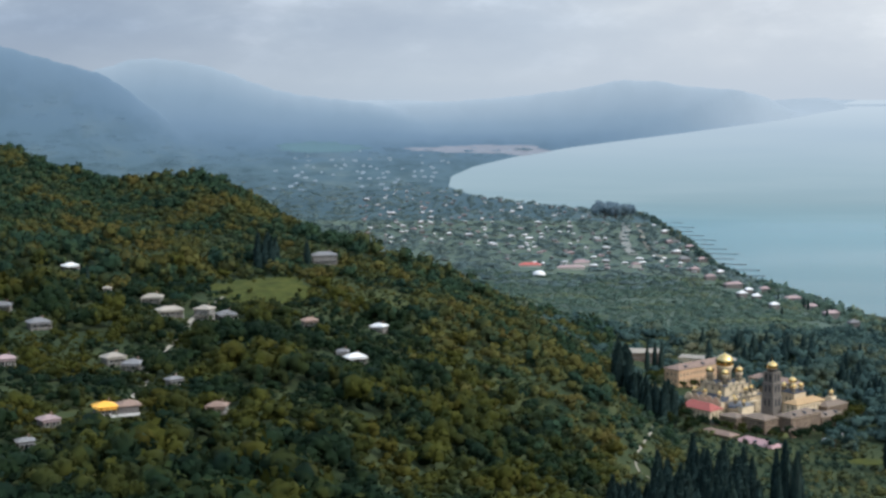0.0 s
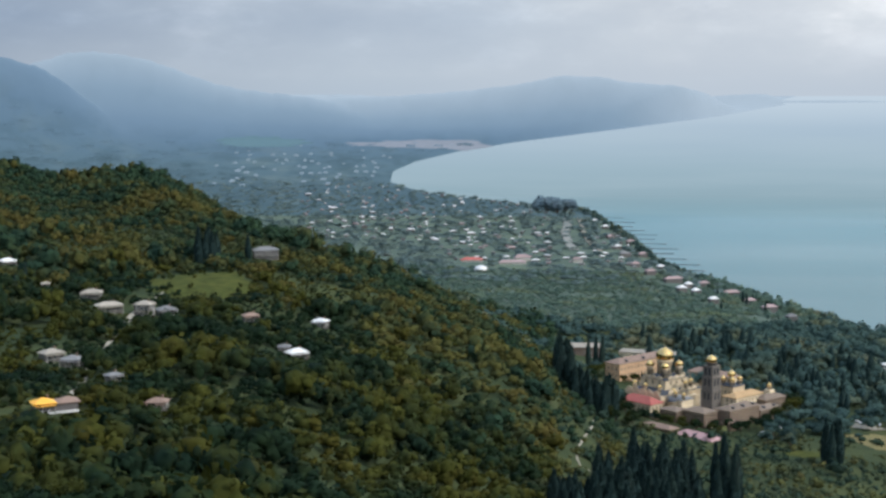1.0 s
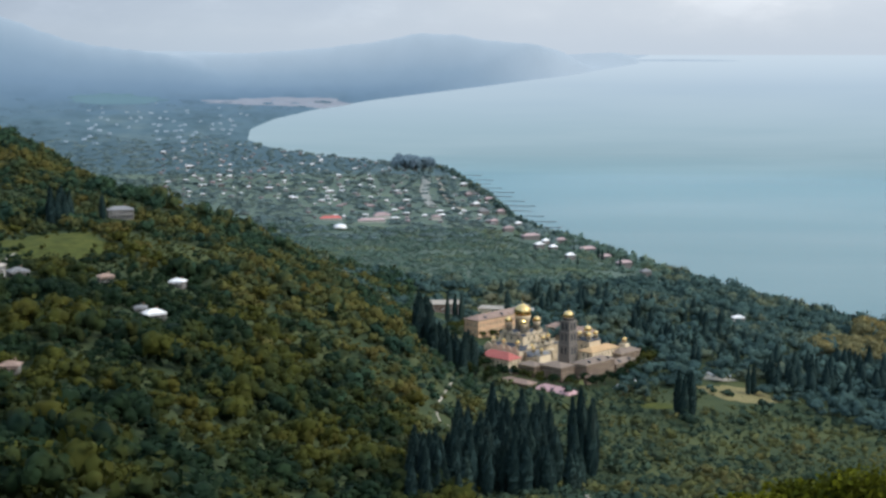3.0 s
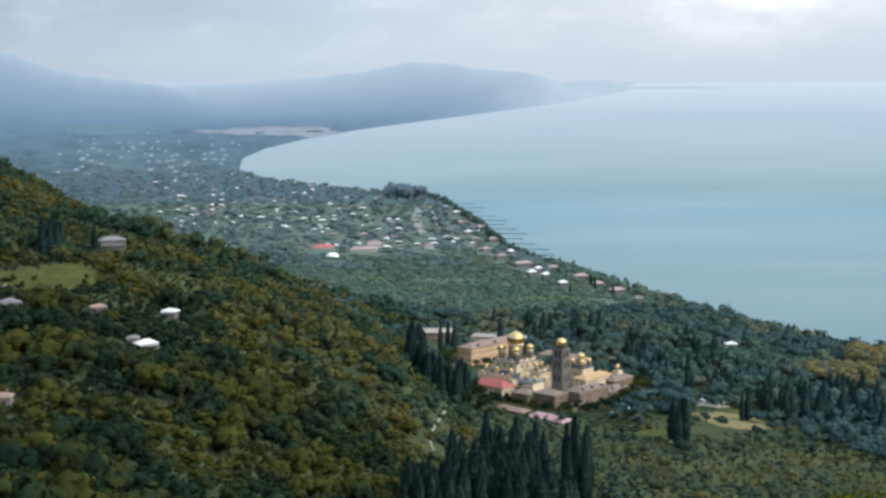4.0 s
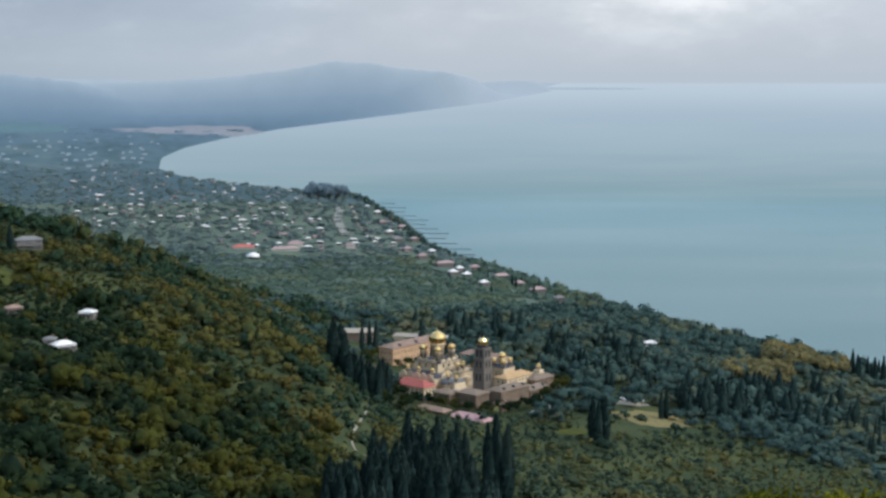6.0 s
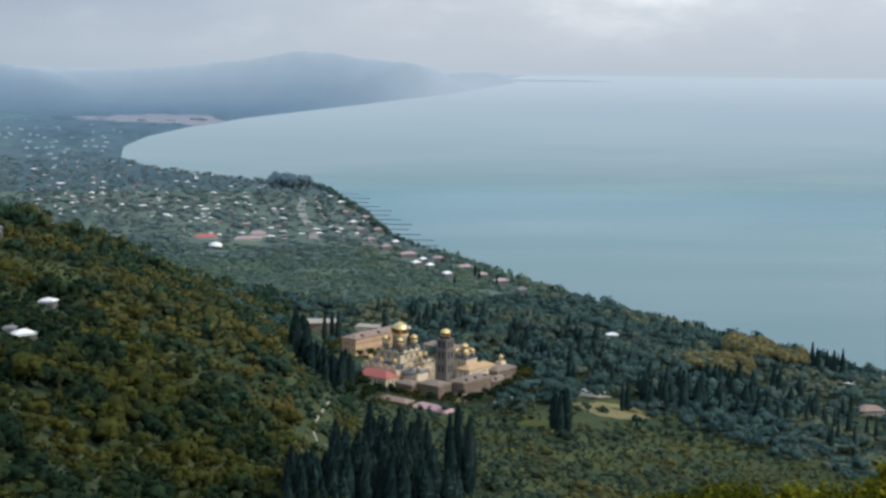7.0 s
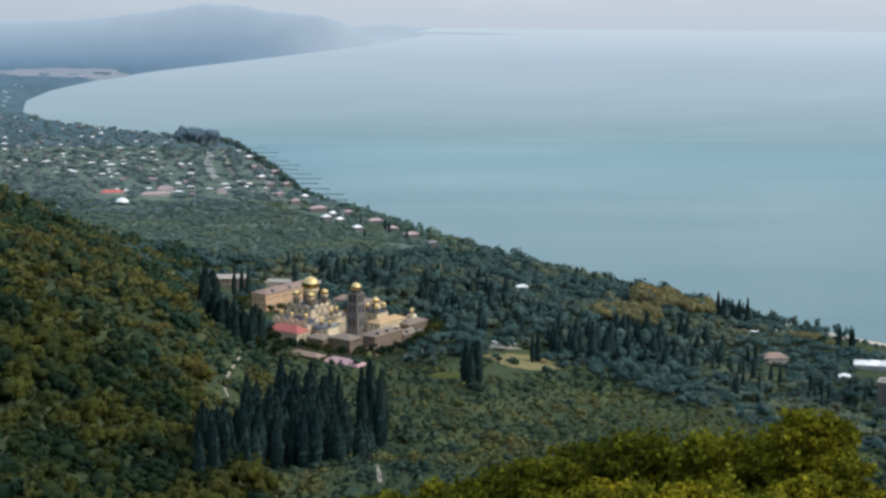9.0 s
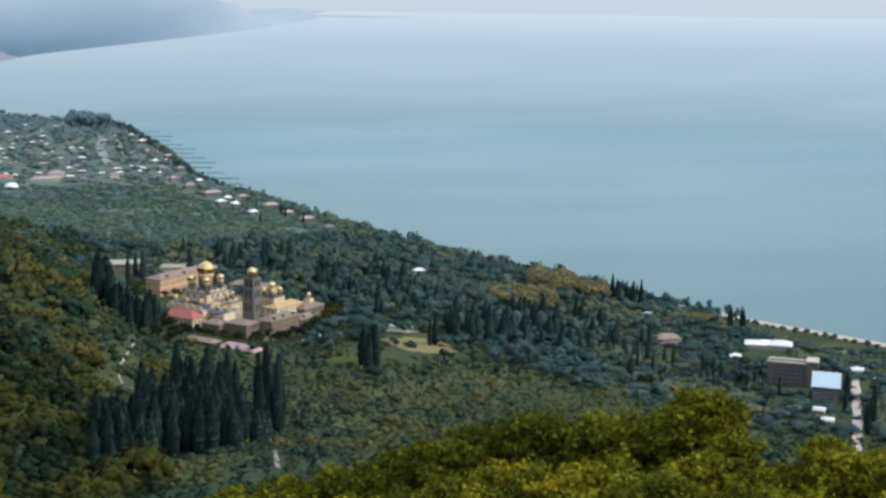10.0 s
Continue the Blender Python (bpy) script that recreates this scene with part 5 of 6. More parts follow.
def cross_on(bm, x, y, z, h):
    box(bm, x - 0.03 * h, x + 0.03 * h, y - 0.03 * h, y + 0.03 * h, z, z + h)
    box(bm, x - 0.24 * h, x + 0.24 * h, y - 0.025 * h, y + 0.025 * h, z + 0.58 * h, z + 0.66 * h)
    box(bm, x - 0.13 * h, x + 0.13 * h, y - 0.025 * h, y + 0.025 * h, z + 0.78 * h, z + 0.84 * h)


def dome(parent, x, y, z, r, drum_h, wall=None, drum_k=0.82):
    """A drum with slit windows under a gilded dome with its cross; the drum's foot is at z."""
    bm = bmesh.new()
    dr = r * drum_k
    lathe(bm, [(dr, 0), (dr, drum_h * 0.86), (dr * 1.1, drum_h * 0.9), (dr * 1.1, drum_h)], 20, x, y, z)
    d = part("drum", bm, parent, mat=wall or M_CREAM)
    n = 8
    for i in range(n):
        a = (i + 0.5) * 360 / n
        m = Matrix.Translation((x, y, z + drum_h * 0.2)) @ Matrix.Rotation(radians(a), 4, "Z") @ Matrix.Translation((0, -dr - 0.01, 0)) @ Matrix.Diagonal((dr * 0.28, 1, drum_h * 0.21, 1))
        part("window", WIN_TALL, d, m=m)
    bm = bmesh.new()
    lathe(bm, [(p * r, h * r) for p, h in ONION], 28, x, y, z + drum_h)
    o = part("dome", bm, parent, "gilded dome", mat=M_GOLD)
    bm = bmesh.new()
    cross_on(bm, x, y, z + drum_h + r * 1.62, r * 0.75)
    part("cross", bm, o, "gilded cross", mat=M_GOLD)


def wing(u, v, length, width, h, along, roof, wall, label, storeys=3, rise=4.5, gable=False, base=BASE, dormers=0, windows=True):
    """A monastery wing along u or v."""
    x, y = spot(u, v)
    turn = TURN_U if along == "u" else TURN_U - 90
    ob = thing("monastery_wing", x, y, base, turn, label, "building", GROUP)
    bm = bmesh.new()
    box(bm, -length / 2, length / 2, -width / 2, width / 2, -9, h, 0.1)
    part("wall", bm, ob, mat=wall)
    bm = bmesh.new()
    box(bm, -length / 2 - 0.35, length / 2 + 0.35, -width / 2 - 0.35, width / 2 + 0.35, h + 0.004, h + 0.6, 0.08)
    part("cornice", bm, ob, mat=M_CREAM)
    bm = bmesh.new()
    hip_roof(bm, length, width, h + 0.9, rise, 0.9, 0.5, 0.28, gable)
    r = part("roof", bm, ob, mat=roof)
    for i in range(dormers):
        bm = bmesh.new()
        px = (i - (dormers - 1) / 2) * length / max(dormers, 1)
        box(bm, px - 0.8, px + 0.8, -width / 2 + 0.9, -width / 2 + 3.4, h + 1.0, h + 3.0, 0.06)
        box(bm, px - 1.0, px + 1.0, -width / 2 + 0.6, -width / 2 + 3.6, h + 3.004, h + 3.2)
        part("dormer", bm, r, mat=M_DARKROOF)
    if windows:
        zs = [1.6 + s * (h - 1.0) / storeys for s in range(storeys)]
        for side, ln, off in ((0, length, width / 2), (180, length, width / 2), (90, width, length / 2), (270, width, length / 2)):
            if side in (0, 180):
                windows_on(ob, side, ln, off, zs, 4.2, True, 2.4)
            else:
                windows_on(ob, side, ln, off, zs, 4.4, True, 2.4)
    return ob


# north wing, sunlit, with a brown roof
wing(40, -64, 64, 16, 23.0, "u", M_BROWNROOF, M_SALMON, "long salmon wing with a brown roof and rows of windows", 4, 3.4, dormers=3, base=BASE - 2)
# wing with the red roof that faces the slope
wing(-36, 7, 32, 14, 9.0, "v", M_REDROOF, M_CREAM, "low wing with a bright red roof", 2, 4.6, base=BASE - 2)
# entrance side: grey and brown stone blocks on the slope below
wing(-33, 38, 17, 14, 16.0, "v", M_WORNROOF, M_STONE, "grey stone block with a worn roof", 4, 2.4, base=BASE - 11)
wing(-25, 57, 21, 16, 17.0, "v", M_WORNROOF, M_STONE, "stone corner block of the monastery", 4, 2.6, base=BASE - 11)
wing(6, 68, 36, 15, 16.0, "u", M_WORNROOF, M_STONE, "brown stone wing with a worn roof and dormers", 4, 3.0, dormers=3, base=BASE - 10)
wing(38, 70, 26, 12, 8.0, "u", M_WORNROOF, M_STONE, "lower stone wing stepping down along the slope", 2, 2.6, dormers=2, base=BASE - 7)
wing(-14, 78, 12, 9, 9.5, "u", M_BROWNROOF, M_STONE, "lean stone annex against the outer wall", 2, 2.0, base=BASE - 11)
wing(-44, 26, 14, 9, 7.0, "v", M_WORNROOF, M_STONE, "small stone gatehouse before the walls", 2, 2.2, base=BASE - 8)
wing(57, 60, 26, 13, 9, "u", M_WORNROOF, M_STONE, "end block of the stone wing", 3, 3.0, base=BASE - 4)
# inner range under the ochre roof
wing(34, 52, 34, 13, 9.0, "u", M_OCHREROOF, M_CREAM, "inner cream range with an ochre roof", 2, 3.0)
wing(72, -8, 44, 13, 12, "v", M_BROWNROOF, M_CREAM, "rear wing of the courtyard with a brown roof", 3, 3.4, windows=False)
# low buildings before the walls
wing(-62, 86, 34, 12, 6.5, "v", M_ROSEROOF, M_STONE, "low building with a pale pink roof below the walls", 1, 3.4, dormers=1, base=48.0)
wing(-68, 54, 28, 10, 5.5, "v", M_BROWNROOF, M_STONE, "low outbuilding with a brown roof below the walls", 1, 2.2, base=52.0)
# buildings behind the trees
ob = thing("outlying_building", -73.0, 1290.0, 67.0, 4, "long brown building with a beige sheet roof", "building", GROUP)
bm = bmesh.new()
box(bm, -18, 16, -6, 6, -6, 9.5, 0.08)
part("wall", bm, ob, mat=M_STONE)
bm = bmesh.new()
hip_roof(bm, 34, 12, 9.8, 3.2, 0.8, 0.2)
for v in bm.verts:
    v.co.x -= 1.0
part("roof", bm, ob, mat=M_BEIGEROOF)
windows_on(ob, 0, 32, 6, [1.4, 4.6], 3.6)
ob = thing("outlying_building", -14.0, 1312.0, 61.0, -14, "long building with a pale curved roof behind the monastery", "building", GROUP)
bm = bmesh.new()
box(bm, -27, 24, -5, 5, -4, 7, 0.08)
part("wall", bm, ob, mat=M_CREAM)
bm = bmesh.new()
hip_roof(bm, 52, 10, 7.2, 2.4, 0.8, 0.3)
for v in bm.verts:
    v.co.x -= 1.5
part("roof", bm, ob, mat=M_BEIGEROOF)

# the cathedral
x, y = spot(0, 0)
ob = thing("cathedral", x, y, BASE, TURN_U, "cream cathedral with dark metal roofs and many gilded domes", "church", GROUP)
bm = bmesh.new()
box(bm, -26, 22, -19, 19, -9, 11.5, 0.12)
box(bm, -15, 15, -23, -19.003, -9, 8.0, 0.1)
box(bm, -15, 15, 19.003, 23, -9, 8.0, 0.1)
part("lower_wall", bm, ob, mat=M_CREAM)
for s in (-9, 0, 9):
    bm = bmesh.new()
    lathe(bm, [(4.2, -3), (4.2, 9), (4.5, 9.2), (4.5, 9.8)], 18, 22.5, s, 0)
    part("apse", bm, ob, mat=M_CREAM)
    bm = bmesh.new()
    lathe(bm, [(4.7, 9.804), (3.6, 11.0), (1.8, 11.9), (0.02, 12.3)], 18, 22.5, s, 0)
    part("apse_roof", bm, ob, mat=M_DARKROOF)
bm = bmesh.new()
hip_roof(bm, 46, 38, 11.9, 4.2, 0.8, 0.42)
part("lower_roof", bm, ob, "dark metal roof", mat=M_DARKROOF)
bm = bmesh.new()
box(bm, -14, 14, -12.5, 12.5, 11, 21.0, 0.12)
part("upper_wall", bm, ob, mat=M_CREAM)
for k in range(4):
    for s in (-7, 0, 7):
        off = 14.0 if k % 2 else 12.5
        m = Matrix.Rotation(radians(90 * k), 4, "Z") @ Matrix.Translation((s, -off - 0.01, 17.0)) @ Matrix.Diagonal((1.3, 1, 1.1, 1))
        part("window", WIN_TALL, ob, m=m)
        bm = bmesh.new()
        lathe(bm, [(3.3, -0.25), (3.3, 0.25)], 24, 0, 0, 0)
        for v in bm.verts:
            v.co = Vector((v.co.x, v.co.z, max(v.co.y, -0.4)))
        part("gable", bm, ob, mat=M_CREAM, m=Matrix.Rotation(radians(90 * k), 4, "Z") @ Matrix.Translation((s, -off + 0.1, 20.9)))
bm = bmesh.new()
hip_roof(bm, 28, 25, 21.4, 3.4, 0.7, 0.42)
part("upper_roof", bm, ob, "dark metal roof", mat=M_DARKROOF)
windows_on(ob, 0, 44, 19, [3.0], 4.4, True)
windows_on(ob, 180, 44, 19, [3.0], 4.4, True)
windows_on(ob, 270, 38, 26, [2.6, 6.6], 4.6, True)
for k in range(4):
    reach = {0: 19.0, 1: 22.0, 2: 19.0, 3: 26.0}[k]
    for s in (-14, -7, 0, 7, 14):
        bm = bmesh.new()
        lathe(bm, [(3.2, -0.3), (3.2, 0.3)], 24, 0, 0, 0)
        for v in bm.verts:
            v.co = Vector((v.co.x, v.co.z, max(v.co.y, -0.4)))
        part("gable", bm, ob, mat=M_CREAM, m=Matrix.Rotation(radians(90 * k), 4, "Z") @ Matrix.Translation((s, -reach + 0.1, 11.9)))
        bm = bmesh.new()
        box(bm, s - 3.5 - 0.35, s - 3.5 + 0.35, -reach - 0.35, -reach + 0.2, -2, 11.8, 0.08)
        part("pilaster", bm, ob, mat=M_CREAM, m=Matrix.Rotation(radians(90 * k), 4, "Z"))
dome(ob, 0, 0, 22.0, 7.3, 13.0)
for sx, sy in ((-8.6, -7.8), (8.6, -7.8), (-8.6, 7.8), (8.6, 7.8)):
    dome(ob, sx, sy, 21.2, 3.3, 8.6)
for sx, sy in ((7, -16), (0, 17), (-21, -13), (-21, 13), (17, -13), (17, 13), (-23, 0)):
    dome(ob, sx, sy, 12.0, 2.0, 4.6)

# chapel in the entrance range with three small domes
ob = thing("chapel", *spot(-13, 26), BASE, TURN_U, "small cream chapel with three little gilded domes", "church", GROUP)
bm = bmesh.new()
box(bm, -7, 7, -9, 9, -10, 9.5, 0.1)
part("wall", bm, ob, mat=M_CREAM)
bm = bmesh.new()
lathe(bm, [(4.4, -10), (4.4, 7.5), (4.7, 7.7), (4.7, 8.2)], 18, -7.5, 0, 0)
part("apse", bm, ob, mat=M_CREAM)
bm = bmesh.new()
lathe(bm, [(4.8, 8.204), (3.4, 9.4), (0.02, 10.2)], 18, -7.5, 0, 0)
part("apse_roof", bm, ob, mat=M_DARKROOF)
bm = bmesh.new()
hip_roof(bm, 14, 18, 9.8, 2.4, 0.6, 0.4)
part("roof", bm, ob, mat=M_GREYROOF)
windows_on(ob, 270, 18, 7, [3.0], 4.0, True)
for sx, sy in ((-4, -8), (-4, 0), (3, 8)):
    dome(ob, sx, sy, 10.0, 1.7, 3.2)

# bell tower
ob = thing("bell_tower", 36.5, 1133.0, BASE, TURN_U, "tall grey-brown bell tower with one gilded dome", "tower", GROUP)
z0 = -12.0
for i, (hw, z1) in enumerate([(5.6, 15.0), (5.2, 26.0), (4.7, 34.5)]):
    bm = bmesh.new()
    box(bm, -hw, hw, -hw, hw, z0, z1 - 0.8, 0.1)
    part("tier", bm, ob, mat=M_TOWERSTONE)
    bm = bmesh.new()
    box(bm, -hw - 0.3, hw + 0.3, -hw - 0.3, hw + 0.3, z1 - 0.796, z1, 0.12)
    part("cornice", bm, ob, mat=M_TOWERSTONE)
    for k in range(4):
        for s in (-1.9, 1.9):
            m = Matrix.Rotation(radians(90 * k), 4, "Z") @ Matrix.Translation((s, -hw - 0.01, z1 - 7.2)) @ Matrix.Diagonal((1.5, 1, 2.0, 1))
            part("belfry_opening", WIN_TALL, ob, m=m)
    z0 = z1 + 0.004
dome(ob, 0, 0, 34.5, 4.3, 2.2, M_TOWERSTONE, 0.95)

# gate church behind the tower
ob = thing("gate_church", *spot(37, 38), BASE, TURN_U, "gate church with a cluster of gilded domes", "church", GROUP)
bm = bmesh.new()
box(bm, -7.5, 7.5, -7.5, 7.5, -10, 15.0, 0.1)
part("wall", bm, ob, mat=M_CREAM)
bm = bmesh.new()
hip_roof(bm, 15, 15, 15.3, 2.2, 0.6, 0.4)
part("roof", bm, ob, mat=M_DARKROOF)
windows_on(ob, 270, 15, 7.5, [4.0, 9.0], 4.0, True)
dome(ob, 0, 0, 16.0, 3.4, 6.0)
for sx, sy in ((-4.6, -4.6), (4.6, -4.6), (-4.6, 4.6), (4.6, 4.6)):
    dome(ob, sx, sy, 15.6, 2.4, 3.4)
ob = thing("corner_chapel", *spot(60, 58), BASE + 6.5, TURN_U, "small gilded dome on the corner of the wing", "church", GROUP)
bm = bmesh.new()
box(bm, -3, 3, -3, 3, -4, 4.5, 0.08)
part("wall", bm, ob, mat=M_CREAM)
dome(ob, 0, 0, 4.5, 2.2, 2.4)

# trees in the courtyard and under the walls
for u, v, rad in [(-12, 52, 4.5), (6, 52, 4), (52, 20, 5), (56, 0, 5), (20, -48, 5), (-44, 30, 4.2), (-47, 48, 4), (-40, 66, 4.5), (-18, 78, 5), (6, 84, 4.5), (22, 86, 5), (36, 84, 6.5), (-30, 74, 4.5), (-36, 84, 4), (-24, 88, 4.5), (-52, 64, 4), (-54, 40, 4.5), (-56, 24, 4.5), (-8, 90, 5), (10, 92, 5.5), (-58, 4, 5), (-46, 58, 5), (-50, 74, 5.5), (-42, 80, 4.5), (-50, 44, 4.5), (-62, 34, 5.5), (-66, 18, 6), (-20, 92, 5.5), (0, 96, 6), (24, 94, 6.5), (-44, -6, 5.5), (-38, -18, 5), (-60, -12, 6), (52, 82, 7.5), (66, 80, 8), (78, 74, 8), (84, 60, 8), (-48, -16, 5), (-46, -34, 5), (-30, -44, 5.5), (-52, 10, 4.5), (-30, 20, 3.5), (30, -82, 5), (14, -78, 5), (0, -72, 5), (-12, -66, 5.5), (-20, -58, 5), (46, -84, 5), (8, -50, 4), (30, -50, 4.5)]:
    broad_tree(*spot(u, v), rad, BROAD, "dark green tree close to the monastery walls", "monastery trees", 1.0)

broad_tree(*spot(-50, -26), 6.0, BROAD_AUTUMN, "olive and ochre tree beside the red-roofed wing", "monastery trees", 1.2)
broad_tree(*spot(-54, -14), 5.0, BROAD_AUTUMN, "olive and ochre tree beside the red-roofed wing", "monastery trees", 1.1)

# ---- shore, clearings, paths ----


def patch(name, a, dip, rx, ry, mat, label, category="ground", lift=0.25, turn=0.0, seed=1):
    """An uneven patch that lies on the ground."""
    x, y, _ = sight(a, dip)
    r = random.Random(seed)
    vs, fs = [], []
    rings, seg = 7, 36
    wob = [1 + 0.16 * math.sin(2 * t + r.uniform(0, 6)) + r.uniform(-0.06, 0.06) for t in [i * 2 * math.pi / seg for i in range(seg)]]
    c, s = math.cos(radians(turn - a)), math.sin(radians(turn - a))
    for i in range(rings + 1):
        for j in range(seg):
            t = j * 2 * math.pi / seg
            k = i / rings * wob[j]
            p, q = math.cos(t) * rx * k, math.sin(t) * ry * k
            vs.append((x + p * c - q * s, y + p * s + q * c))
    vs = np.array(vs)
    z = height(vs[:, 0], vs[:, 1]) + lift
    for i in range(rings):
        for j in range(seg):
            fs.append((i * seg + j, i * seg + (j + 1) % seg, (i + 1) * seg + (j + 1) % seg, (i + 1) * seg + j))
    me = mesh_np(name, drawn(vs[:, 0], vs[:, 1], z), np.array(fs)[:, ::-1], mat, True)
    return tagged(new(name, me), label, category, kind="structure")


def strip(name, sights, width, mat, label, lift=0.3, places=None):
    """A path or road that follows the ground through the given bearings and angles."""
    pts = places or [sight(a, d)[:2] for a, d in sights]
    line = []
    for (x0, y0), (x1, y1) in zip(pts, pts[1:]):
        n = max(2, int(math.hypot(x1 - x0, y1 - y0) / 8))
        line += [(x0 + (x1 - x0) * k / n, y0 + (y1 - y0) * k / n) for k in range(n)]
    line = np.array(line + [pts[-1]])
    d = np.gradient(line, axis=0)
    d /= np.linalg.norm(d, axis=1)[:, None] + 1e-9
    side = np.stack([-d[:, 1], d[:, 0]], 1)
    vs = []
    cols = (-0.5, -0.17, 0.17, 0.5)
    wig = 1 + 0.18 * np.sin(np.arange(len(line)) * 0.9)
    for k in cols:
        p = line + side * (k * width * wig)[:, None]
        vs.append(drawn(p[:, 0], p[:, 1], height(p[:, 0], p[:, 1]) + lift))
    v = np.stack(vs, 1)
    idx = np.arange(v.shape[0] * 4).reshape(-1, 4)
    f = np.stack([idx[:-1, :-1], idx[:-1, 1:], idx[1:, 1:], idx[1:, :-1]], -1).reshape(-1, 4)
    return tagged(new(name, mesh_np(name, v.reshape(-1, 3), f, mat, True)), label, "path", kind="structure")


patch("ground_meadow", -18.55, 7.5, 34, 42, M_GRASS, "bright grassy meadow on the hill", turn=8)
patch("ground_clearing", 8.6, 13.5, 30, 26, M_DRY, "dry yellow clearing with parked cars", seed=3)
patch("ground_clearing_edge", 7.75, 12.95, 16, 9, M_TRACK, "bare pale ground beside the clearing", seed=4)
patch("ground_courtyard", 1.2, 12.32, 50, 52, M_PAVE, "worn stone paving of the monastery courtyard", seed=14)
patch("ground_lawn", 5.6, 14.1, 15, 12, M_GRASS, "bright green lawn below the monastery", seed=5)
patch("ground_beach_lawn", 25.0, 12.95, 52, 9, M_LAWN, "green lawn behind the beach", turn=-18, seed=6)
strip("pavement_path", PATH, 1.2, M_TRACK, "pale dirt path below the monastery")
strip("pavement_path_low", LOW_PATH, 1.7, M_TRACK, "pale path between the cypresses")
strip("pavement_hill_track", HILL_TRACK, 2.6, M_TRACK, "pale dirt track between hill houses")
strip("road_shore", [(26.05, 13.75), (26.15, 14.6), (26.3, 15.95), (26.35, 17.0)], 6.5, M_ROAD, "pale road that runs down to the shore")
strip("ground_riverbed", [(-3.94, 5.09), (-3.89, 5.36), (-4.0, 5.66), (-3.86, 6.06), (-3.61, 6.37)], 17, M_RIVER, "pale gravel bed of a river through the town", 2.0)
strip("road_town", [(-3.47, 5.1), (-3.33, 5.4), (-3.21, 5.8), (-2.96, 6.15), (-2.55, 6.42), (-2.19, 6.6)], 8, M_TRACK, "pale main road of the town", 2.0)
coast = [c for c in COAST[3:9]]
strip("ground_beach", None, 26, M_SAND, "pale sandy beach along the water", 0.25, places=[(cx - 9, cy - 7) for cx, cy in coast])
strip("water_surf", None, 1.5, M_FOAM, "thin white line of surf", 0.55, places=[(cx + 4, cy + 3) for cx, cy in coast])

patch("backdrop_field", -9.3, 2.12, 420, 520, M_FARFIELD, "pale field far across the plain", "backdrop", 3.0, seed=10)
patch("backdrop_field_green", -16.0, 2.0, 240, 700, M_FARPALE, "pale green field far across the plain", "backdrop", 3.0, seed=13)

# houses far across the plain, painted pale and glowing as if in haze
vs, fs = [], []
cube_f = np.array([(0, 1, 2, 3), (7, 6, 5, 4), (0, 4, 5, 1), (1, 5, 6, 2), (2, 6, 7, 3), (3, 7, 4, 0)])[:, ::-1]
for i in range(80):
    a = seed_town.gauss(-14.0, 3.0)
    dip = seed_town.triangular(2.0, 3.9, 3.1)
    x, y, z = sight(a, dip)
    if shore(np.array(x), np.array(y)) < 60 or math.hypot(x, y) < 3400:
        continue
    w, d, h = seed_town.uniform(9, 18), seed_town.uniform(8, 11), seed_town.uniform(2, 4)
    c = np.array([(-w, -d, -2), (w, -d, -2), (w, d, -2), (-w, d, -2), (-w, -d, h), (w, -d, h), (w * 0.9, d, h + 3), (-w * 0.9, d, h + 3)]) * [0.5, 0.5, 1]
    fs.append(cube_f + 8 * len(vs))
    vs.append(drawn(x + c[:, 0], y + c[:, 1], z + c[:, 2]))
tagged(new("far_houses", mesh_np("far_houses", np.concatenate(vs), np.concatenate(fs), M_FARHOUSE)), "scattered houses far across the plain, paled with painted haze", "houses", kind="stuff")
# shrubs over the hill meadow
x, y, _ = sight(-18.55, 7.5)
n = 44
ang = rng.uniform(0, 6.28, n)
out_r = rng.choice([0.55, 0.9, 1.0, 1.1], n) + rng.normal(0, 0.08, n)
px, py = x + np.cos(ang) * out_r * 34, y + np.sin(ang) * out_r * 40
stand("meadow_shrubs", SHRUB, px, py, rng.uniform(1.0, 3.4, n), rng.uniform(0.8, 1.1, n), M_HILL, "scattered green shrubs over the hill meadow", 0.3)

# groynes that run out from the shore
for i in range(12):
    k = i / 11
    yy = 3480 - 1010 * k ** 0.9
    j = [n for n in range(len(COAST) - 1) if COAST[n][1] <= yy <= COAST[n + 1][1]][0]
    (x0, y0), (x1, y1) = COAST[j], COAST[j + 1]
    xx = x0 + (x1 - x0) * (yy - y0) / (y1 - y0)
    ob = thing("groyne", xx, yy, 0.0, -6, "dark narrow groyne running out into the sea", "groyne", "groynes along the shore")
    bm = bmesh.new()
    ln = 46 + 12 * math.sin(i * 2.1)
    box(bm, -12, ln, -1.0, 1.0, -3, 0.9, 0.2)
    part("wall", bm, ob, mat=M_CONCRETE)
    bm = bmesh.new()
    box(bm, ln - 4, ln + 1.5, -1.6, 1.6, -3, 1.1, 0.3)
    part("head", bm, ob, mat=M_CONCRETE)

# parked cars at the clearing
CAR_BODY = bmesh.new()
box(CAR_BODY, -2.1, 2.1, -0.85, 0.85, 0.35, 0.95, 0.12)
box(CAR_BODY, -1.2, 1.3, -0.75, 0.75, 0.93, 1.45, 0.18)
CAR_BODY = shared("body", CAR_BODY, M_CAR)
WHEEL = bmesh.new()
lathe(WHEEL, [(0.28, -0.12), (0.33, -0.08), (0.33, 0.08), (0.28, 0.12)], 14)
WHEEL = shared("wheel", WHEEL, M_CONCRETE)
GLASS = bmesh.new()
box(GLASS, -1.05, 1.15, -0.77, 0.77, 1.05, 1.36, 0.05)
GLASS = shared("windows", GLASS, M_GLASS)


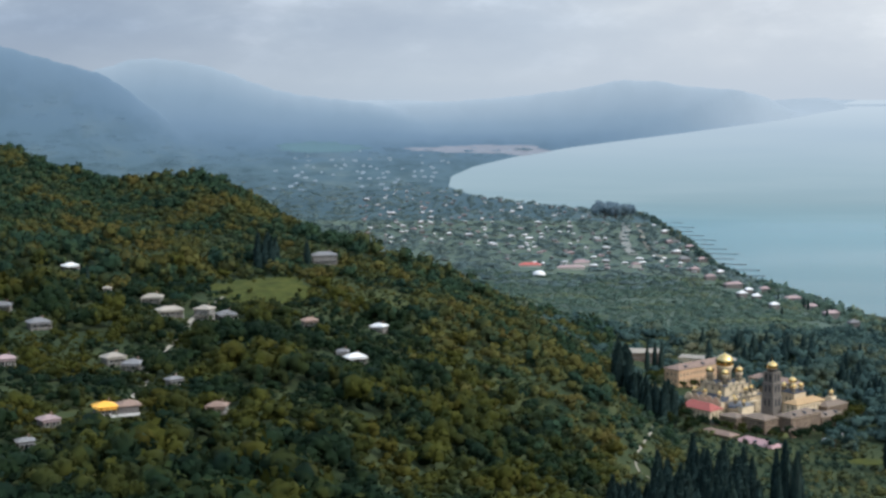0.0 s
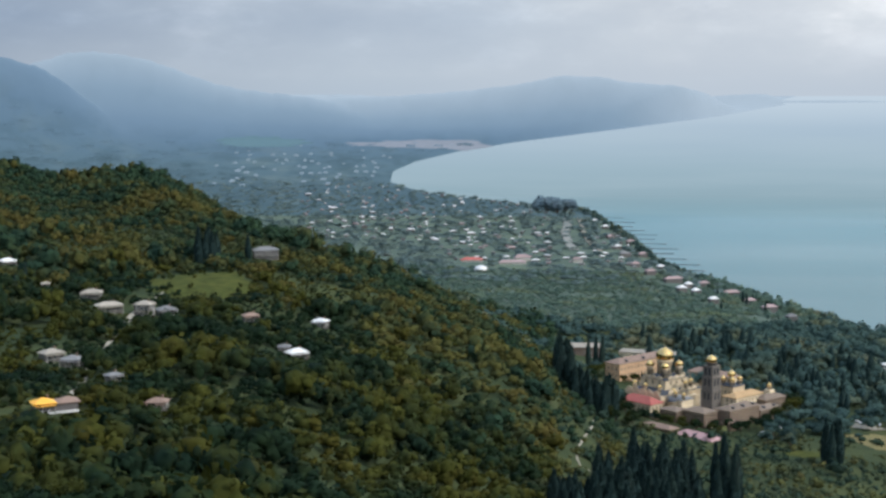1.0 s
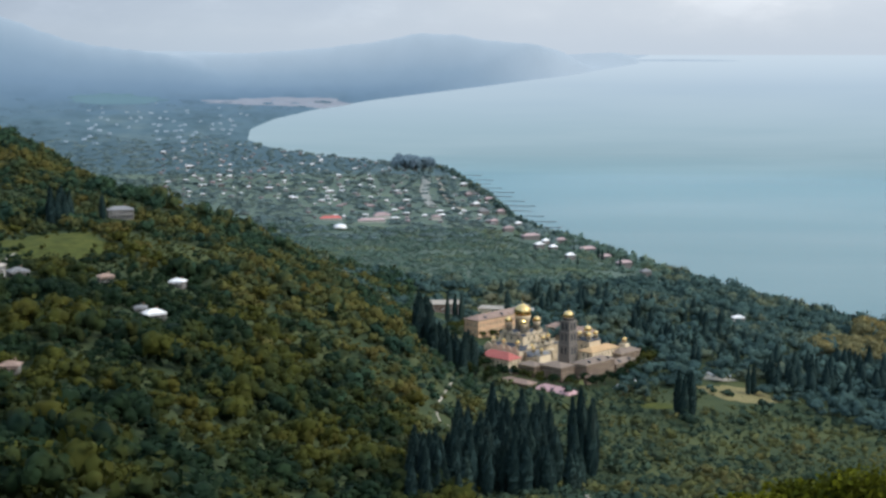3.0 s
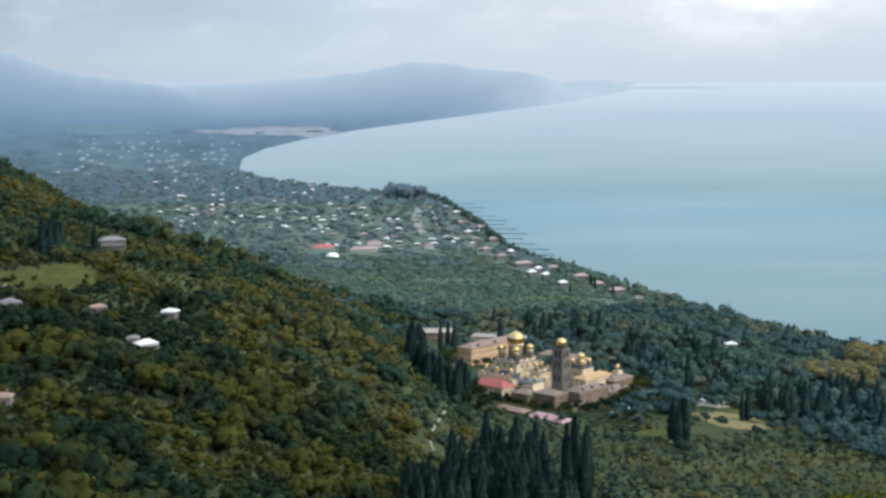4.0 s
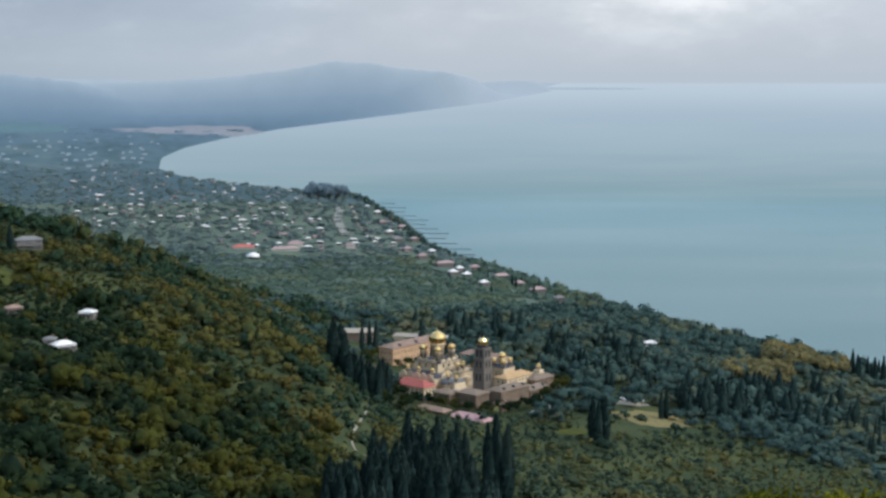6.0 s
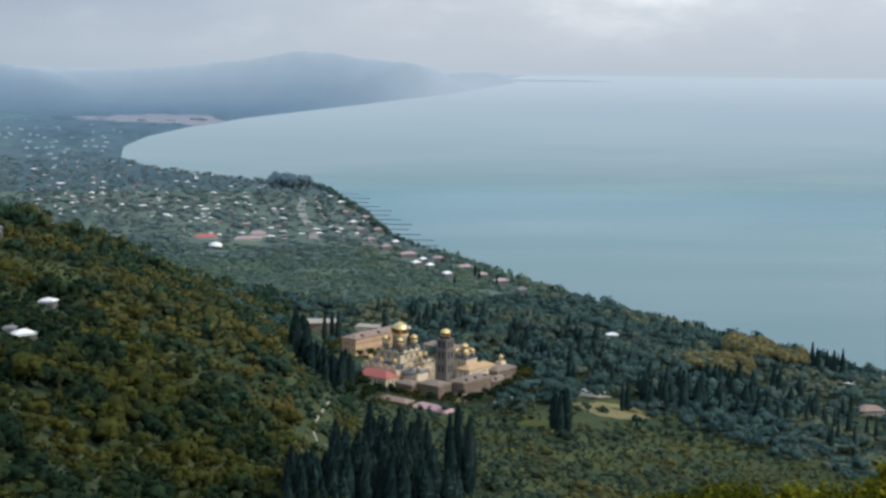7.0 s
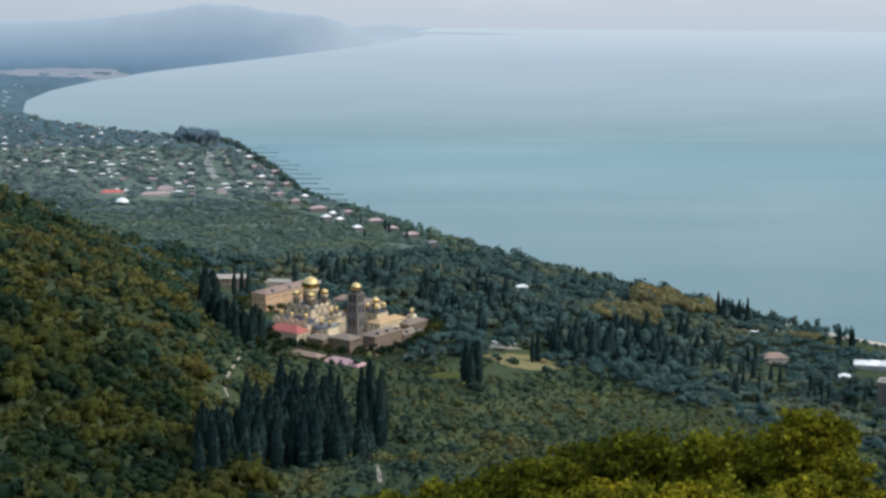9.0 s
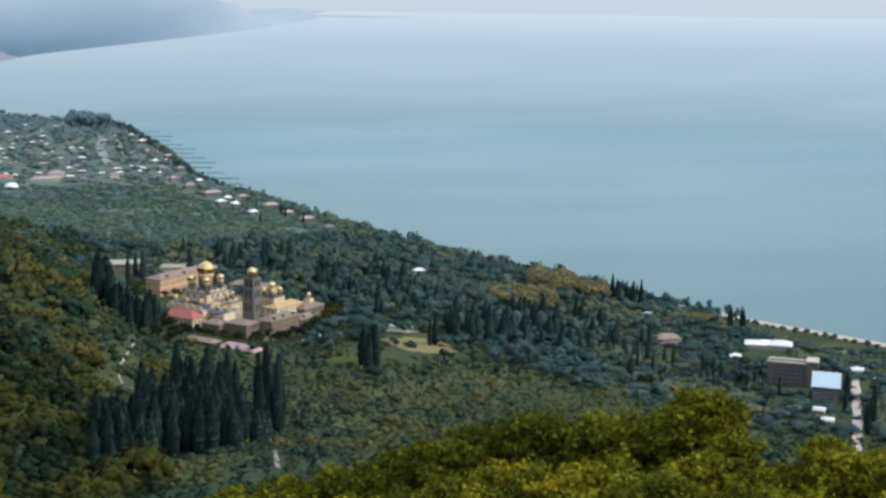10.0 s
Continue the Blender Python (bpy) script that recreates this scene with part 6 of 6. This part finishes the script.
def car(x, y, turn, label, group):
    ob = thing("car", x, y, float(height(x, y)) + 0.25, turn, label, "car", group)
    part("body", CAR_BODY, ob)
    part("windows", GLASS, ob)
    for sx in (-1.3, 1.3):
        for sy in (-0.8, 0.8):
            part("wheel", WHEEL, ob, m=Matrix.Translation((sx, sy, 0.33)) @ Matrix.Rotation(radians(90), 4, "X"))


for i in range(9):
    x, y, _ = sight(7.45 + 0.11 * i, 12.75 + 0.05 * (i % 3))
    car(x, y, seed_town.uniform(60, 110), "white car parked at the edge of the clearing", "cars at the clearing")
for i in range(7):
    x, y, _ = sight(26.35 + 0.12 * i, 13.62 + 0.09 * i)
    car(x, y, seed_town.uniform(-30, 30), "pale car parked near the beach", "cars near the beach")

for i in range(6):
    x, y, _ = sight(3.75 + 0.16 * i, 13.45 - 0.05 * i)
    car(x, y, seed_town.uniform(0, 90), "white car parked below the monastery wall", "cars below the monastery")

# buildings at the shore
SH = "buildings near the beach"
x, y, z = sight(22.68, 13.08)
ob = thing("pavilion", x, y, z, -22.7, "wide white pavilion with a low bright roof", "building", SH)
bm = bmesh.new()
box(bm, -20, 20, -9, 9, -2, 4.2, 0.1)
part("wall", bm, ob, mat=M_WALL)
for i, (px, w) in enumerate([(-15, 11), (-4, 12), (10, 20)]):
    bm = bmesh.new()
    hip_roof(bm, w, 18, 4.5 + 0.25 * i, 2.6 + 0.4 * i, 0.9, 0.4)
    part("roof", bm, ob, "bright white roof", mat=M_WHITEROOF, m=Matrix.Translation((px, 0, 0)))
windows_on(ob, 0, 40, 9, [1.0], 3.0)
x, y, z = sight(23.6, 14.42)
ob = thing("hotel", x, y, z, -26, "four-storey block with shade painted on its walls and a pale flat roof", "building", SH)
bm = bmesh.new()
box(bm, -18, 12, -7, 7, -3, 18, 0.1)
part("wall", bm, ob, mat=M_DARKWALL)
bm = bmesh.new()
box(bm, 12.003, 21, -8, 8, -3, 20.5, 0.1)
part("stair_tower", bm, ob, mat=M_STONE)
bm = bmesh.new()
box(bm, -18.4, 12.2, -7.4, 7.4, 18.004, 19.0, 0.06)
box(bm, -17, 11, -2, 4, 19.004, 20.2, 0.06)
part("roof", bm, ob, "pale flat roof", mat=M_BEIGEROOF)
bm = bmesh.new()
box(bm, 11.8, 21.4, -8.4, 8.4, 20.504, 21.2, 0.06)
part("tower_roof", bm, ob, mat=M_SAND)
windows_on(ob, 0, 30, 7, [1.2, 4.6, 8.0, 11.4, 14.8], 2.8, frames=False)
x, y, z = sight(24.98, 14.98)
ob = thing("tall_house", x, y, z, -25.0, "tall dark house with a pale blue-grey sheet roof", "house", SH)
bm = bmesh.new()
box(bm, -10, 10, -9, 9, -2, 13.5, 0.1)
part("wall", bm, ob, mat=M_DARKWALL)
bm = bmesh.new()
box(bm, -10.8, 10.8, -11, 11, -0.2, 0.2, 0.05)
part("roof", bm, ob, "pale blue-grey sheet roof", mat=M_BLUEROOF, m=Matrix.Translation((0, 0, 17.4)) @ Matrix.Rotation(radians(19), 4, "X"))
bm = bmesh.new()
for sx in (-10, 10):
    v = [bm.verts.new((sx, -9, 13.504)), bm.verts.new((sx, 9, 13.504)), bm.verts.new((sx, 9, 20.2)), bm.verts.new((sx, -9, 14.0))]
    bm.faces.new(v if sx > 0 else v[::-1])
part("gable", bm, ob, mat=M_DARKWALL)
windows_on(ob, 0, 20, 9, [1.0, 4.6, 8.2], 3.0)
windows_on(ob, 90, 18, 10, [1.0, 4.6, 8.2], 3.0, frames=False)
placed_house(26.13, 13.80, 9, 8, 1, 10, "W", "small cream kiosk beside the road", SH, rise=2.2)
placed_house(25.13, 15.80, 8, 6, 1, 0, "W", "small white building below the tall house", SH)
placed_house(24.75, 15.45, 9, 6, 1, -8, "W", "white shed with a sheet roof", SH)
placed_house(19.22, 15.35, 11, 8, 1, 15, "G", "grey and white roofed house in the valley", SH)
placed_house(18.67, 13.16, 22, 12, 2, 20, "B", "house with a rusty brown roof among gardens", SH, rise=4)
placed_house(17.9, 12.15, 14, 8, 1, 10, "W", "low white building near the shore", SH)
placed_house(18.6, 12.0, 8, 7, 1, 10, "W", "small white building near the shore", SH)
placed_house(8.57, 10.75, 11, 8, 2, 15, "W", "white-roofed house in the woods", SH)
placed_house(21.4, 13.6, 9, 7, 1, 5, "W", "small white kiosk between the trees", SH)

# round trees along the beach
for i in range(26):
    k = i / 25
    cx = 541 + (700 - 541) * k
    cy = 1345 + (1132 - 1345) * k
    broad_tree(cx - 34 + seed_cyp.uniform(-2, 2), cy - 26 + seed_cyp.uniform(-2, 2), seed_cyp.uniform(3.0, 4.2), BROAD_WOOD, "small round tree in the row behind the beach", "beach trees", 1.0)

# garden trees between the shore buildings
for a, dip, rad in [(21.8, 14.0, 6), (22.3, 14.3, 6.5), (22.9, 14.05, 5), (23.9, 13.75, 5), (24.4, 13.9, 5.5), (24.9, 13.7, 5), (25.3, 13.95, 4.5), (24.9, 14.4, 4), (22.4, 14.9, 6), (22.9, 15.3, 6), (23.6, 15.5, 5.5), (24.3, 15.7, 5),
                    (24.9, 16.2, 5), (25.5, 16.4, 5), (25.9, 13.3, 4), (26.9, 14.6, 5), (27.2, 15.3, 5.5), (27.6, 14.2, 5), (21.9, 12.95, 4.5), (23.55, 12.95, 4), (20.9, 14.4, 6), (20.3, 13.9, 6), (19.7, 14.5, 5.5), (21.2, 15.1, 6)]:
    tx, ty, _ = sight(a, dip)
    broad_tree(tx, ty, rad, BROAD_WOOD, "round green tree between the shore buildings", "garden trees by the shore", 1.1)
